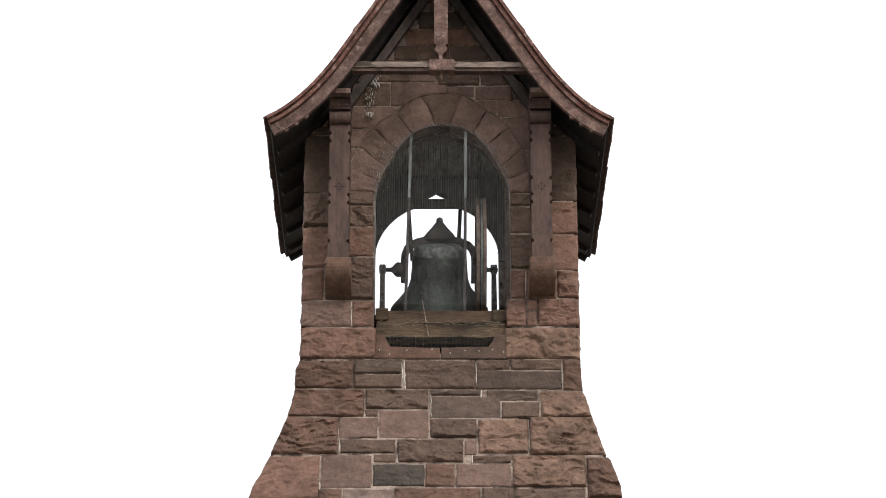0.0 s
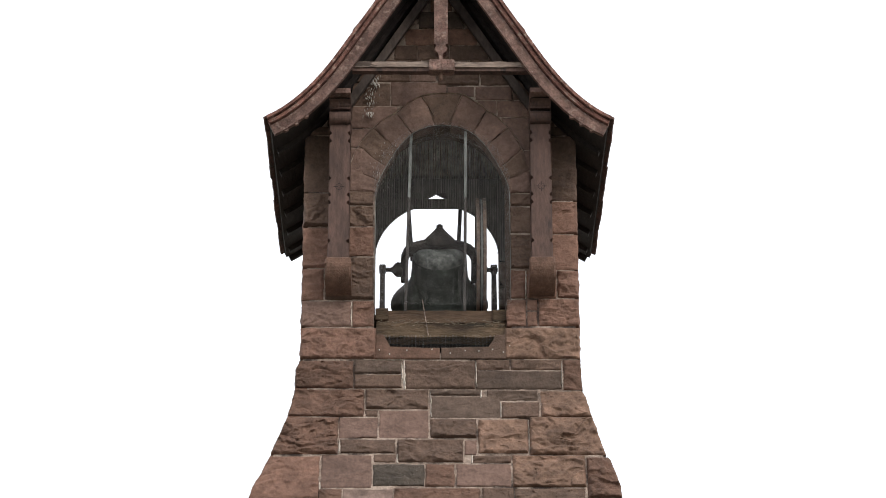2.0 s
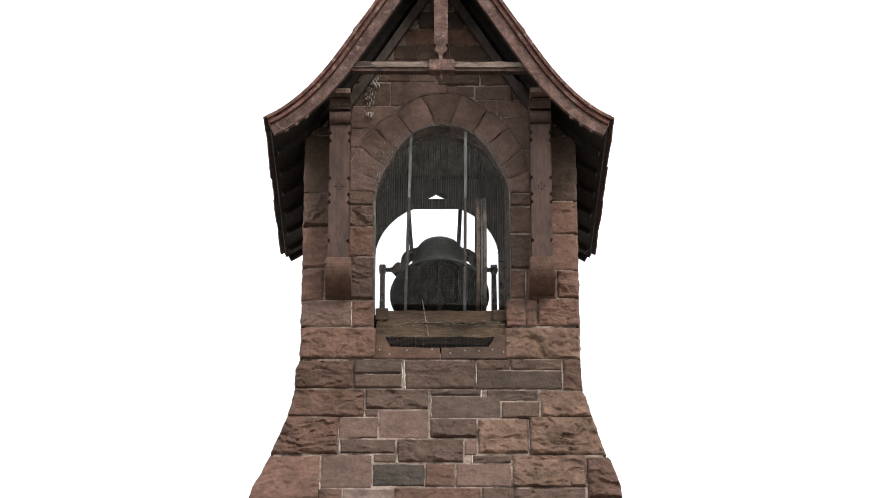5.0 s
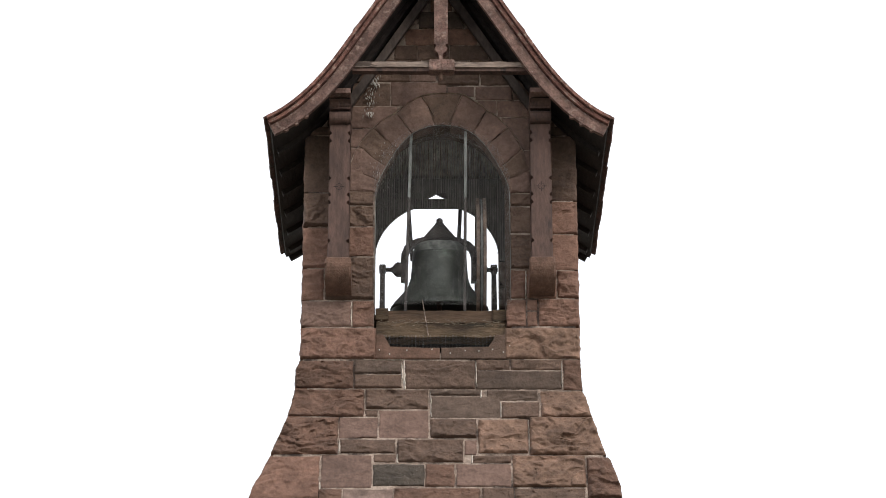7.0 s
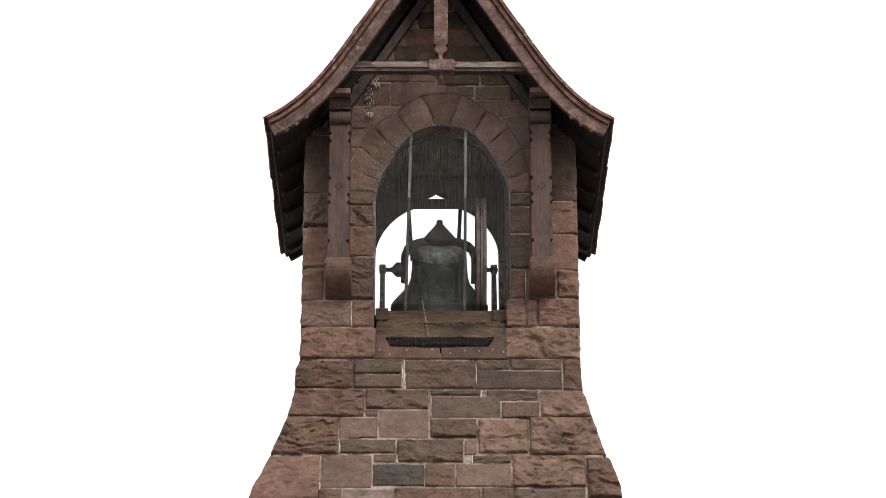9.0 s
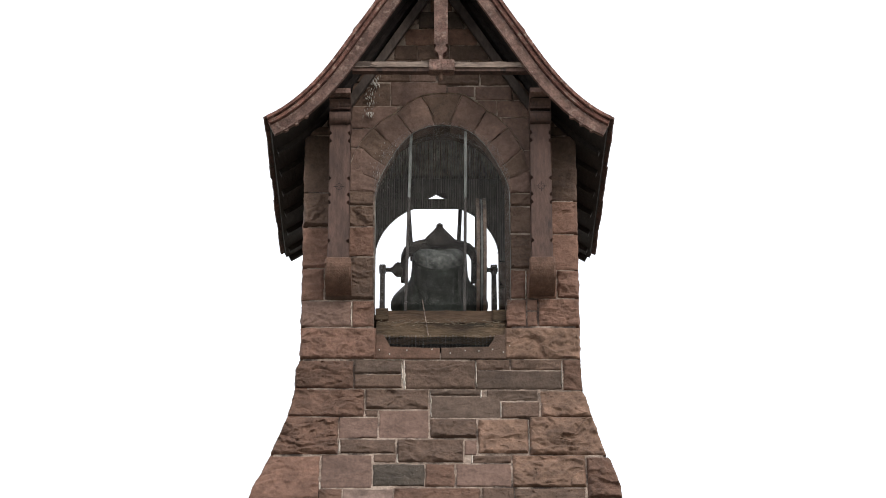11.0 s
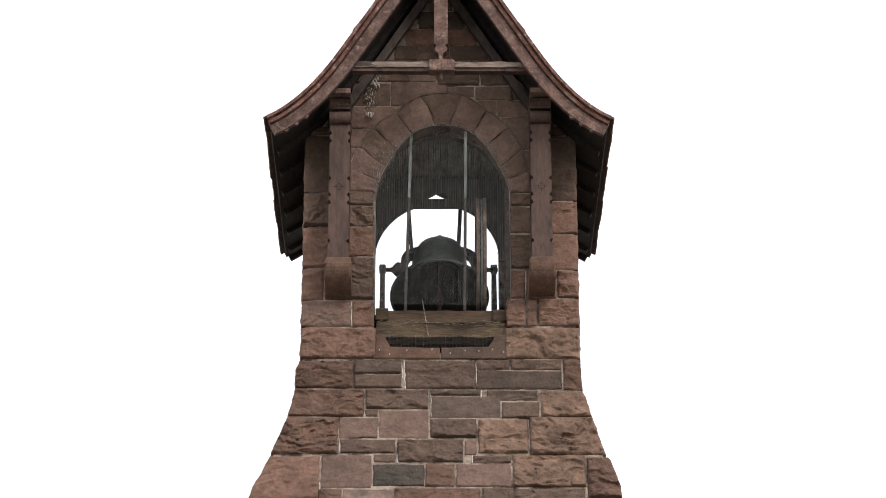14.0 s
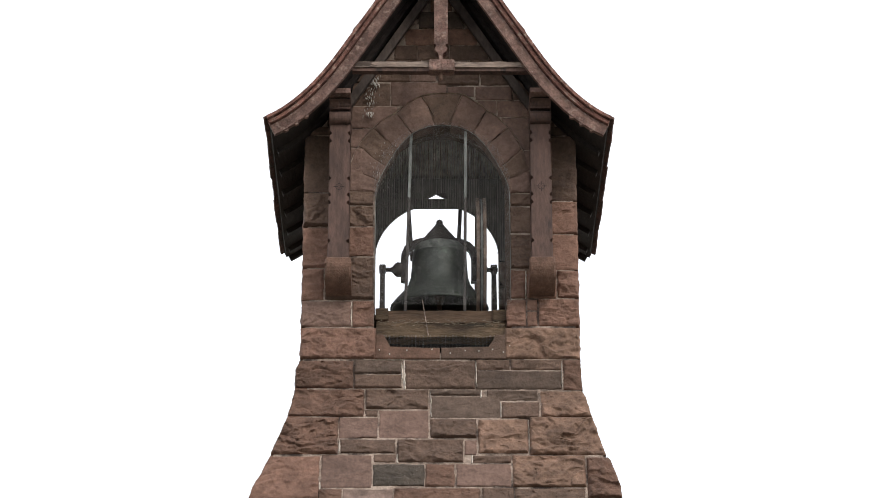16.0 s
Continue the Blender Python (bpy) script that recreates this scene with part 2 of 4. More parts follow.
# ---- the tower's plan ----
DEEP = 1.7            # front face at y = 0, back face at y = DEEP
FOOT = 10.13          # below this the walls lean out
ARCH_X, ARCH_Z, ARCH_R, ARCH_OUT = 0.014, 12.13, 0.606, 0.86
BACK_Z, BACK_X, BACK_R = 12.275, -0.035, 0.585
SILL_Z = 10.565
FLOOR_Z = 10.52


def lean(z, k=0.30):
    return k * max(0.0, min(FOOT - z, 1.9))


LEFT_EDGE = ((0.0, -1.900), (8.23, -1.900), (9.08, -1.624), (9.19, -1.598), (9.32, -1.532), (9.52, -1.458), (9.90, -1.329), (10.13, -1.280), (10.18, -1.272), (10.36, -1.274), (10.43, -1.240), (10.5, -1.230), (15.0, -1.228))
RIGHT_EDGE = ((0.0, 1.780), (8.23, 1.780), (9.08, 1.530), (9.21, 1.522), (9.32, 1.493), (9.46, 1.446), (9.52, 1.408), (9.69, 1.361), (9.90, 1.308), (10.10, 1.257), (10.18, 1.228), (10.44, 1.218), (15.0, 1.214))


def along(line, z):
    for (z0, x0), (z1, x1) in zip(line, line[1:]):
        if z <= z1:
            return x0 + (x1 - x0) * (z - z0) / (z1 - z0)
    return line[-1][1]


def edge_left(z):
    return along(LEFT_EDGE, z)


def edge_right(z):
    return along(RIGHT_EDGE, z)


def roof_z(x):
    """Height of the roof's outer face, steep above and swept out at the eaves."""
    x = abs(x)
    d = max(0.0, x - 0.9)
    return 14.605 - 1.587 * x + 0.877 * d * d


def roof_line(offset, x0=0.0, x1=1.53, n=26):
    """The roof's profile on one side, moved in by offset across the slope."""
    pts = []
    for i in range(n + 1):
        x = x0 + (x1 - x0) * i / n
        s = 1.587 - (2 * 0.877 * (x - 0.9) if x > 0.9 else 0)
        k = math.hypot(1, s)
        if x < 1e-6:
            pts.append((0.0, roof_z(0) - offset * k))
        else:
            px, pz = x - offset * s / k, roof_z(x) - offset / k
            if px > 0:
                pts.append((px, pz))
    return pts


# ---- ground ----
tagged(obj("ground", [(-2500, -2500, 0), (2500, -2500, 0), (2500, 2500, 0), (-2500, 2500, 0)], [(0, 1, 2, 3)], GRAVEL),
       "worn gravel and turf round the tower", "ground", kind="structure")


# ---- walls: mortar cores ----
def strip_wall(bm, xs, low, high, y0, y1):
    """A wall standing on low(x) and reaching high(x), from y0 to y1."""
    rows = [[bm.verts.new(p) for p in ((x, y0, low(x)), (x, y0, high(x)), (x, y1, high(x)), (x, y1, low(x)))] for x in xs]
    for p, q in zip(rows, rows[1:]):
        for k in range(4):
            bm.faces.new((p[k], q[k], q[(k + 1) % 4], p[(k + 1) % 4]))
    bm.faces.new(rows[0])
    bm.faces.new(rows[-1][::-1])


def steps(a, b, n):
    return [a + (b - a) * i / n for i in range(n + 1)]


def under_roof(x):
    return roof_z(x) - 0.2 - 0.16 * (abs(x) < 0.9)


def arched_wall(name, y0, y1, cx, cz, radius, label):
    bm = bmesh.new()
    r = radius + 0.03
    strip_wall(bm, steps(-1.19, cx - radius, 8), lambda x: FLOOR_Z, under_roof, y0, y1)
    strip_wall(bm, [cx - r * math.cos(math.pi * i / 32) for i in range(33)], lambda x: cz + math.sqrt(max(0, r * r - (x - cx) ** 2)), under_roof, y0, y1)
    strip_wall(bm, steps(cx + radius, 1.18, 8), lambda x: FLOOR_Z, under_roof, y0, y1)
    return tagged(part(name, bm, MORTAR), label, "wall", kind="structure")


wall_front = arched_wall("wall_front", 0.0, 0.165, ARCH_X, ARCH_Z, ARCH_R, "front gable wall of red sandstone with an arched bell opening")
wall_back = arched_wall("wall_back", DEEP - 0.40, DEEP - 0.006, BACK_X, BACK_Z, BACK_R, "back gable wall of red sandstone with an arched bell opening")
side_walls = []
for name, x0, x1 in (("wall_left", -1.19, -0.84), ("wall_right", 0.83, 1.18)):
    bm = bmesh.new()
    strip_wall(bm, steps(x0, x1, 3), lambda x: FLOOR_Z, under_roof, 0.165, DEEP - 0.40)
    side_walls.append(tagged(part(name, bm, MORTAR), "side wall of coursed red sandstone under the eaves", "wall", kind="structure"))

bm = bmesh.new()
rings = []
for z in (FLOOR_Z, FOOT, 9.9, 9.52, 9.3, 9.1, 8.23, 0.0):
    b = lean(z) + 0.001
    rings.append([bm.verts.new(p) for p in ((edge_left(z) + 0.03, -b, z), (edge_right(z) - 0.03, -b, z), (edge_right(z) - 0.03, DEEP + b, z),
                                            (edge_left(z) + 0.03, DEEP + b, z))])
for p, q in zip(rings, rings[1:]):
    for k in range(4):
        bm.faces.new((p[k], p[(k + 1) % 4], q[(k + 1) % 4], q[k]))
bm.faces.new(rings[0])
bm.faces.new(rings[-1])
wall_base = tagged(part("wall_base", bm, MORTAR), "flared base of the tower in coursed red sandstone", "wall", kind="structure")


# boarded ceiling over the bell
bm = bmesh.new()
for k in range(72):
    x = -0.80 + k * 0.0222
    drop = 0.006 * noise.noise(Vector((k * 1.9, 0, 7)))
    prism(bm, [(x, 12.79 + drop), (x + 0.010, 12.784 + drop), (x + 0.0175, 12.79 + drop), (x + 0.0175, 12.82), (x, 12.82)], "y", 0.262, DEEP - 0.437)
tagged(part("ceiling", bm, CEIL), "dark beaded board ceiling over the bell", "ceiling", kind="structure")

# ---- rock-faced stones ----
def rock(x0, x1, z0, z1, seed, rough=0.02, gap=0.0025, depth=0.22, cell=0.0075, face="front"):
    """Vertices and faces of one rock-faced stone of a wall; its outer ends follow the tower's edges."""
    w, h = x1 - x0, z1 - z0
    nx, nz = max(3, min(84, round(w / cell))), max(3, min(50, round(h / cell)))
    verts, faces = [], []
    tilt, bow = random.Random(seed).uniform(-0.012, 0.014), random.Random(seed + 0.5).uniform(-0.006, 0.012)
    grain = random.Random(seed + 0.9).uniform(-0.5, 0.5)
    for j in range(nz + 1):
        for i in range(nx + 1):
            u, v = i / nx, j / nz
            z = z0 + gap + v * (h - 2 * gap)
            a, b = x0 + gap, x1 - gap
            if face == "front":
                if x0 < edge_left((z0 + z1) / 2) + 0.14:
                    a = edge_left(z)
                if x1 > edge_right((z0 + z1) / 2) - 0.14:
                    b = edge_right(z)
            x = a + u * (b - a)
            q = Vector((x * 5 + seed * 3.1, z * 7, seed * 1.7))
            e = min(u * w, (1 - u) * w, v * h, (1 - v) * h)
            soft = 0.010 + 0.35 * rough + 0.035 * max(0.0, noise.noise(q * 0.9 + Vector((0, 0, 4))))
            f = min(1.0, max(0.0, e) / soft)
            rise = f * (2 - f)
            warp = q + Vector((0.5 * noise.noise(q * 1.1 + Vector((3, 0, 0))), 0.9 * noise.noise(q * 0.8), 0))
            ridge = 1 - 2 * abs(noise.noise(Vector((warp.x * 0.8, warp.y * 1.7 + grain * warp.x, warp.z))))
            flake = Vector((warp.x * 1.7 + 0.5 * noise.noise(q * 2.2), warp.y * 2.3 + 0.5 * noise.noise(q * 2.9), seed * 5.3))
            far, seats = noise.voronoi(flake)
            own, next_to = (noise.noise(c * 7.7) * 1.5 + (flake - c).dot(noise.noise_vector(c * 3.3)) * 2.2 for c in seats[:2])
            share = 0.5 * min(1.0, (far[1] - far[0]) / 0.22)
            chip = own * (0.5 + share) + next_to * (0.5 - share)
            ledge = math.tanh(3.2 * noise.noise(Vector((warp.x * 0.55 + 20, warp.y * 1.25 + grain * warp.x, seed))))
            off = 0.004 + rise * max(rough * 0.12, rough * 0.95 + min(1.0, rough * 60) * (tilt * (v - 0.5) * 2 + bow * noise.noise(q * 0.4)) + rough * 0.40 * ridge
                                     + rough * 0.62 * chip + rough * 0.30 * ledge + rough * 0.34 * noise.noise(q * 3.4) + rough * 0.22 * noise.noise(q * 8.3))
            wob = 0.007 * noise.noise(q * 1.9 + Vector((9, 0, 0))) + 0.004 * noise.noise(q * 6.1 + Vector((5, 0, 0)))
            if i in (0, nx):
                x += wob * 1.1
            if j in (0, nz):
                z += wob * 0.8
            verts.append((x, off, z))
    row = nx + 1
    for j in range(nz):
        for i in range(nx):
            k = j * row + i
            faces.append((k, k + 1, k + row + 1, k + row))
    rim = [i for i in range(row)] + [j * row + nx for j in range(1, nz + 1)] + [nz * row + i for i in range(nx - 1, -1, -1)] + \
          [j * row for j in range(nz - 1, 0, -1)]
    base = len(verts)
    for k in rim:
        verts.append((verts[k][0], -depth, verts[k][2]))
    m = len(rim)
    for k in range(m):
        faces.append((rim[k], base + k, base + (k + 1) % m, rim[(k + 1) % m]))
    place = {"front": lambda p: (p[0], -lean(p[2]) - p[1], p[2]), "back": lambda p: (-p[0], DEEP + lean(p[2]) + p[1], p[2]),
             "right": lambda p: (edge_right(p[2]) - 0.012 + p[1], p[0], p[2]), "left": lambda p: (edge_left(p[2]) + 0.012 - p[1], DEEP - p[0], p[2])}[face]
    return [place(p) for p in verts], faces


serial = [0]


def stone(parent, x0, x1, z0, z1, kind=None, pitch=1, face="front"):
    serial[0] += 1
    v, f = rock(x0, x1, z0, z1, serial[0] + 0.37, depth=0.15, rough= (0.006, 0.014, 0.026, 0.033)[pitch], face=face)
    return obj("stone", v, f, kind or RED, parent, smooth=True, sharp=40)


# stones of the front, course by course: left, right, foot, head, kind of stone, and 0 (tooled) to 3 (deeply pitched)
STRING = [(-1.235, -0.762, 10.188, 10.446, UMBER, 2), (-0.758, -0.344, 10.325, 10.458, GREY, 1), (-0.756, -0.343, 10.189, 10.318, BROWN, 1),
    (-0.314, 0.297, 10.184, 10.448, BROWN, 1), (0.303, 0.599, 10.361, 10.459, BROWN, 1), (0.604, 1.058, 10.362, 10.460, BROWN, 1),
    (0.307, 1.050, 10.180, 10.354, GREY, 0), (1.061, 1.219, 10.171, 10.460, UMBER, 1)]
BED = [(-0.101, 0.341, 10.121, 10.177, GREY, 1), (0.395, 0.842, 10.069, 10.172, GREY, 1)]
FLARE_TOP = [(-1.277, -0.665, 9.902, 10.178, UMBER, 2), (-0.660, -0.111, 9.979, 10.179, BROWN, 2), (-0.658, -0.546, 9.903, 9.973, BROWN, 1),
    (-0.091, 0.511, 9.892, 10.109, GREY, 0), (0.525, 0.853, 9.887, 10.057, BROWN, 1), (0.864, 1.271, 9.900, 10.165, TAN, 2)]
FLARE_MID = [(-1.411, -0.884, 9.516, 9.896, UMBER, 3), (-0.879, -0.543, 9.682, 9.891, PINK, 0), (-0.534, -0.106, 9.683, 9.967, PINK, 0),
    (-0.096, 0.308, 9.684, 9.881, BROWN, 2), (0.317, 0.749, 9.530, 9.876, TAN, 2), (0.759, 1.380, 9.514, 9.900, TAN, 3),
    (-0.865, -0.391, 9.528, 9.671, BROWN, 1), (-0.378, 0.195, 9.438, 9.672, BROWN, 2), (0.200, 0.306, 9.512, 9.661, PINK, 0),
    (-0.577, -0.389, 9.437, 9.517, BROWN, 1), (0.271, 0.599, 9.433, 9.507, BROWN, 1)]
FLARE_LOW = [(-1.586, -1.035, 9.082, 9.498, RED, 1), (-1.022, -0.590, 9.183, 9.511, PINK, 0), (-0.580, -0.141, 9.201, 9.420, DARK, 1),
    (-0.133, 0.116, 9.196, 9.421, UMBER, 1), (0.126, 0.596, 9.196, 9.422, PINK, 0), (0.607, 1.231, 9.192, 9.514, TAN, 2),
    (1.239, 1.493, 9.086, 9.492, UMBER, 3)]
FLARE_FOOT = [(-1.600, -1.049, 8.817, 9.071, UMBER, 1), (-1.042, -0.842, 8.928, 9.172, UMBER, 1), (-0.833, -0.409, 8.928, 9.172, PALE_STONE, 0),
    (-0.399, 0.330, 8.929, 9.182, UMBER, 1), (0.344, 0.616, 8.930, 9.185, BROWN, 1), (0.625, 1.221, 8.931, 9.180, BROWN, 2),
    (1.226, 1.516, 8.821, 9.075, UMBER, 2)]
SILL = [(-1.226, -0.789, 10.765, 11.009, PINK, 1), (-0.781, -0.590, 10.766, 11.010, RED, 1), (-1.236, -0.568, 10.462, 10.755, RED, 2),
    (0.556, 1.220, 10.465, 10.758, TAN, 2), (0.574, 0.748, 10.771, 11.026, RED, 1), (0.756, 0.848, 10.924, 11.026, RED, 0),
    (0.757, 0.846, 10.771, 10.913, RED, 0), (0.855, 1.200, 10.772, 11.032, RED, 2)]
PIER_LEFT = [(-1.224, -0.960, 12.064, 12.625, BROWN, 0), (-1.226, -0.954, 11.726, 12.056, BROWN, 2), (-1.229, -0.948, 11.326, 11.718, RED, 1),
    (-1.232, -1.037, 11.017, 11.318, RED, 1), (-0.879, -0.601, 11.937, 12.082, BROWN, 1), (-0.877, -0.599, 11.732, 11.926, BROWN, 2),
    (-0.873, -0.597, 11.441, 11.721, RED, 1), (-1.028, -0.593, 11.021, 11.430, BROWN, 2)]
PIER_RIGHT = [(0.910, 1.195, 11.985, 12.625, BROWN, 1), (0.905, 1.198, 11.661, 11.974, RED, 1), (0.900, 1.191, 11.314, 11.653, RED, 0),
    (1.026, 1.206, 11.043, 11.303, RED, 2), (0.619, 0.867, 11.934, 12.054, BROWN, 1), (0.617, 0.864, 11.669, 11.923, BROWN, 0),
    (0.614, 0.860, 11.324, 11.655, BROWN, 1), (0.611, 0.748, 11.037, 11.310, RED, 1), (0.756, 1.021, 11.037, 11.311, RED, 1)]
SPANDREL = [(-0.842, -0.464, 12.508, 12.696, PINK, 0), (-0.838, -0.690, 12.087, 12.503, PINK, 1), (-0.845, -0.400, 12.701, 12.924, PINK, 0),
    (-0.817, -0.462, 12.930, 13.159, BROWN, 0), (-0.457, 0.047, 12.930, 13.172, PINK, 0), (-0.850, -0.283, 13.171, 13.293, BROWN, 1),
    (-0.278, -0.045, 13.178, 13.294, PINK, 0), (-0.035, 0.347, 13.138, 13.277, BROWN, 1), (0.357, 0.620, 13.139, 13.278, BROWN, 1),
    (0.058, 0.300, 13.023, 13.127, PINK, 0)]
SPANDREL_RIGHT = [(0.310, 0.648, 12.989, 13.127, PINK, 0), (0.330, 0.504, 12.852, 12.983, PINK, 0), (0.509, 0.818, 12.818, 12.984, PINK, 0),
    (0.650, 0.820, 12.990, 13.209, BROWN, 0), (0.548, 0.814, 12.489, 12.812, PINK, 0), (0.633, 0.811, 12.286, 12.483, PINK, 0),
    (0.656, 0.808, 12.062, 12.275, PINK, 0)]
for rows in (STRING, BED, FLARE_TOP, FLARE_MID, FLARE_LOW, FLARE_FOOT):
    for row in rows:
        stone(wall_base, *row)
for rows in (SILL, PIER_LEFT, PIER_RIGHT, SPANDREL, SPANDREL_RIGHT):
    for row in rows:
        stone(wall_front, *row)

# sill stones with a splayed upper edge under the opening
for s, x0, x1 in ((-1, -0.575, -0.012), (1, 0.0, 0.565)):
    bm = bmesh.new()
    splay = [(x0, 10.462), (x1, 10.462), (x1, SILL_Z), (x0 + 0.125, SILL_Z), (x0 + 0.068, 10.688), (x0, 10.688)] if s < 0 else \
            [(x0, 10.462), (x1, 10.462), (x1, 10.688), (x1 - 0.085, 10.688), (x1 - 0.145, SILL_Z), (x0, SILL_Z)]
    prism(bm, splay, "y", -0.022, 0.22, 0.008)
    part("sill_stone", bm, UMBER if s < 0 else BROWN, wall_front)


# ---- arch rings ----
def arch_edge(a):
    """Radius of the front arch at angle a: the haunches sit a little further in than a true half circle."""
    up = math.degrees(a)
    return along(((-20, 0.608), (-6, 0.606), (6, 0.574), (20, 0.543), (34, 0.540), (48, 0.560), (62, 0.590), (76, 0.604), (90, 0.606)), min(up, 180 - up))


def voussoirs(parent, cx, cz, edge, face):
    inner = [radians(a) for a in (-6.9, 5.7, 20.1, 45.2, 62.3, 83.5, 96.6, 118.5, 138.4, 159.5, 174.8, 187)]
    outer = [radians(a) for a in (-4.5, 11.1, 27.3, 44.4, 62.2, 79, 101.9, 120.2, 137.4, 152.6, 168.1, 183.4)]
    reach = (0.785, 0.785, 0.795, 0.82, 0.842, 0.925, 0.91, 0.833, 0.844, 0.848, 0.85, 0.83)
    kinds = (PINK, BROWN, PINK, PINK, PINK, BROWN, PINK, PINK, BROWN, PINK, PINK)
    for k in range(11):
        verts, faces, na, nr = [], [], 18, 20
        for j in range(nr + 1):
            for i in range(na + 1):
                f, g = i / na, j / nr
                low = inner[k] + 0.004 + (inner[k + 1] - inner[k] - 0.008) * f
                high = outer[k] + 0.004 + (outer[k + 1] - outer[k] - 0.008) * f
                a = low + (high - low) * g
                r = edge(low) + (reach[k] + (reach[k + 1] - reach[k]) * f - edge(low)) * g
                if i in (0, na):
                    a += 0.014 * noise.noise(Vector((r * 14, inner[k + (i > 0)] * 7, 2)))
                if j == nr:
                    r += 0.02 * noise.noise(Vector((a * 6, k, 8)))
                if j == 0:
                    r += 0.008 * noise.noise(Vector((a * 11, k, 3)))
                e = min(i, na - i, j, nr - j) / 2
                q = Vector((r * 9 * math.cos(a) + k * 4, r * 9 * math.sin(a), k))
                off = 0.016 + min(1, e) * (0.008 + 0.009 * noise.noise(q * 0.7) + 0.007 * noise.noise(q * 2.6) + 0.004 * math.tanh(6 * noise.noise(q * 1.3 + Vector((0, 0, 7)))))
                verts.append((cx + r * math.cos(a), off, cz + r * math.sin(a)))
        row = na + 1
        for j in range(nr):
            for i in range(na):
                p = j * row + i
                faces.append((p, p + row, p + row + 1, p + 1))
        rim = list(range(row)) + [j * row + na for j in range(1, nr + 1)] + [nr * row + i for i in range(na - 1, -1, -1)] + [j * row for j in range(nr - 1, 0, -1)]
        base = len(verts)
        verts += [(verts[p][0], -0.155, verts[p][2]) for p in rim]
        m = len(rim)
        faces += [(rim[p], rim[(p + 1) % m], base + (p + 1) % m, base + p) for p in range(m)]
        if face == "front":
            verts = [(x, -o, z) for x, o, z in verts]
        else:
            verts = [(x, DEEP + o, z) for x, o, z in verts]
        obj("voussoir", verts, faces, kinds[k], parent, smooth=True, sharp=40)


voussoirs(wall_front, ARCH_X, ARCH_Z, arch_edge, "front")
voussoirs(wall_back, BACK_X, BACK_Z, lambda a: BACK_R, "back")


# ---- pointing of the front arch, and the recessed inner order of its opening ----
def pointing(line, wide, y, seed):
    verts, faces = [], []
    for i, (x, z) in enumerate(line):
        (xa, za), (xb, zb) = line[max(0, i - 1)], line[min(len(line) - 1, i + 1)]
        d = Vector((xb - xa, zb - za)).normalized()
        w = wide * (0.45 + 1.1 * abs(noise.noise(Vector((i * 0.37, seed, 1.0)))))
        j = 0.006 * noise.noise(Vector((i * 0.3, seed, 6.0)))
        px, pz = x - d.y * j, z + d.x * j
        verts += [(px + d.y * w, y + 0.02, pz - d.x * w), (px, y - 0.002, pz), (px - d.y * w, y + 0.02, pz + d.x * w)]
    for i in range(len(line) - 1):
        k = 3 * i
        faces += [(k, k + 1, k + 4, k + 3), (k + 1, k + 2, k + 5, k + 4)]
    return verts, faces


def polar(a, r):
    return ARCH_X + r * math.cos(radians(a)), ARCH_Z + r * math.sin(radians(a))


REACH = ((-5, 0.79), (11, 0.79), (27, 0.80), (44, 0.825), (62, 0.848), (79, 0.925), (102, 0.915), (120, 0.838), (137, 0.848), (152, 0.852), (168, 0.855), (184, 0.835))
runs = [([polar(a, along(REACH, a) + 0.002) for a in steps(24, 176, 90)], 0.0065)]
for low, high, r0, r1 in ((45.2, 44.4, 0.57, 0.82), (62.3, 62.2, 0.60, 0.84), (83.5, 79.0, 0.61, 0.92), (96.6, 101.9, 0.70, 0.91), (118.5, 120.2, 0.61, 0.83), (138.4, 137.4, 0.68, 0.84)):
    runs.append(([polar(low + (high - low) * f, r0 + (r1 - r0) * f) for f in steps(0, 1, 16)], 0.0048))
verts, faces = [], []
for i, (line, wide) in enumerate(runs):
    v, f = pointing(line, wide, -0.031, i * 3.1)
    k = len(verts)
    verts += v
    faces += [tuple(n + k for n in q) for q in f]
tagged(obj("arch_pointing", verts, faces, MORTAR, wall_front, "pale lime pointing round the arch stones"), kind="stuff")

bm = bmesh.new()
inside = [(-0.552, FLOOR_Z), (-0.552, 10.945), (-0.588, 10.95), (-0.588, ARCH_Z)] + [(-0.007 - 0.581 * math.cos(a), ARCH_Z + 0.587 * math.sin(a)) for a in steps(0.05, math.pi - 0.05, 32)] + [(0.574, ARCH_Z), (0.574, 10.95), (0.552, 10.945), (0.552, FLOOR_Z)]
outside = [(-0.66, FLOOR_Z), (-0.66, 10.945), (-0.66, 10.95), (-0.66, ARCH_Z)] + [(ARCH_X - 0.674 * math.cos(a), ARCH_Z + 0.674 * math.sin(a)) for a in steps(0.05, math.pi - 0.05, 32)] + [(0.688, ARCH_Z), (0.688, 10.95), (0.688, 10.945), (0.688, FLOOR_Z)]
rows = [[bm.verts.new(p) for p in ((a[0], 0.168, a[1]), (b[0], 0.168, b[1]), (b[0], 0.26, b[1]), (a[0], 0.26, a[1]))] for a, b in zip(inside, outside)]
for p, q in zip(rows, rows[1:]):
    for k in range(4):
        bm.faces.new((p[k], q[k], q[(k + 1) % 4], p[(k + 1) % 4]))
bm.faces.new(rows[0])
bm.faces.new(rows[-1][::-1])
part("inner_order", bm, GREY, wall_front, "recessed grey-brown inner order of the arch")


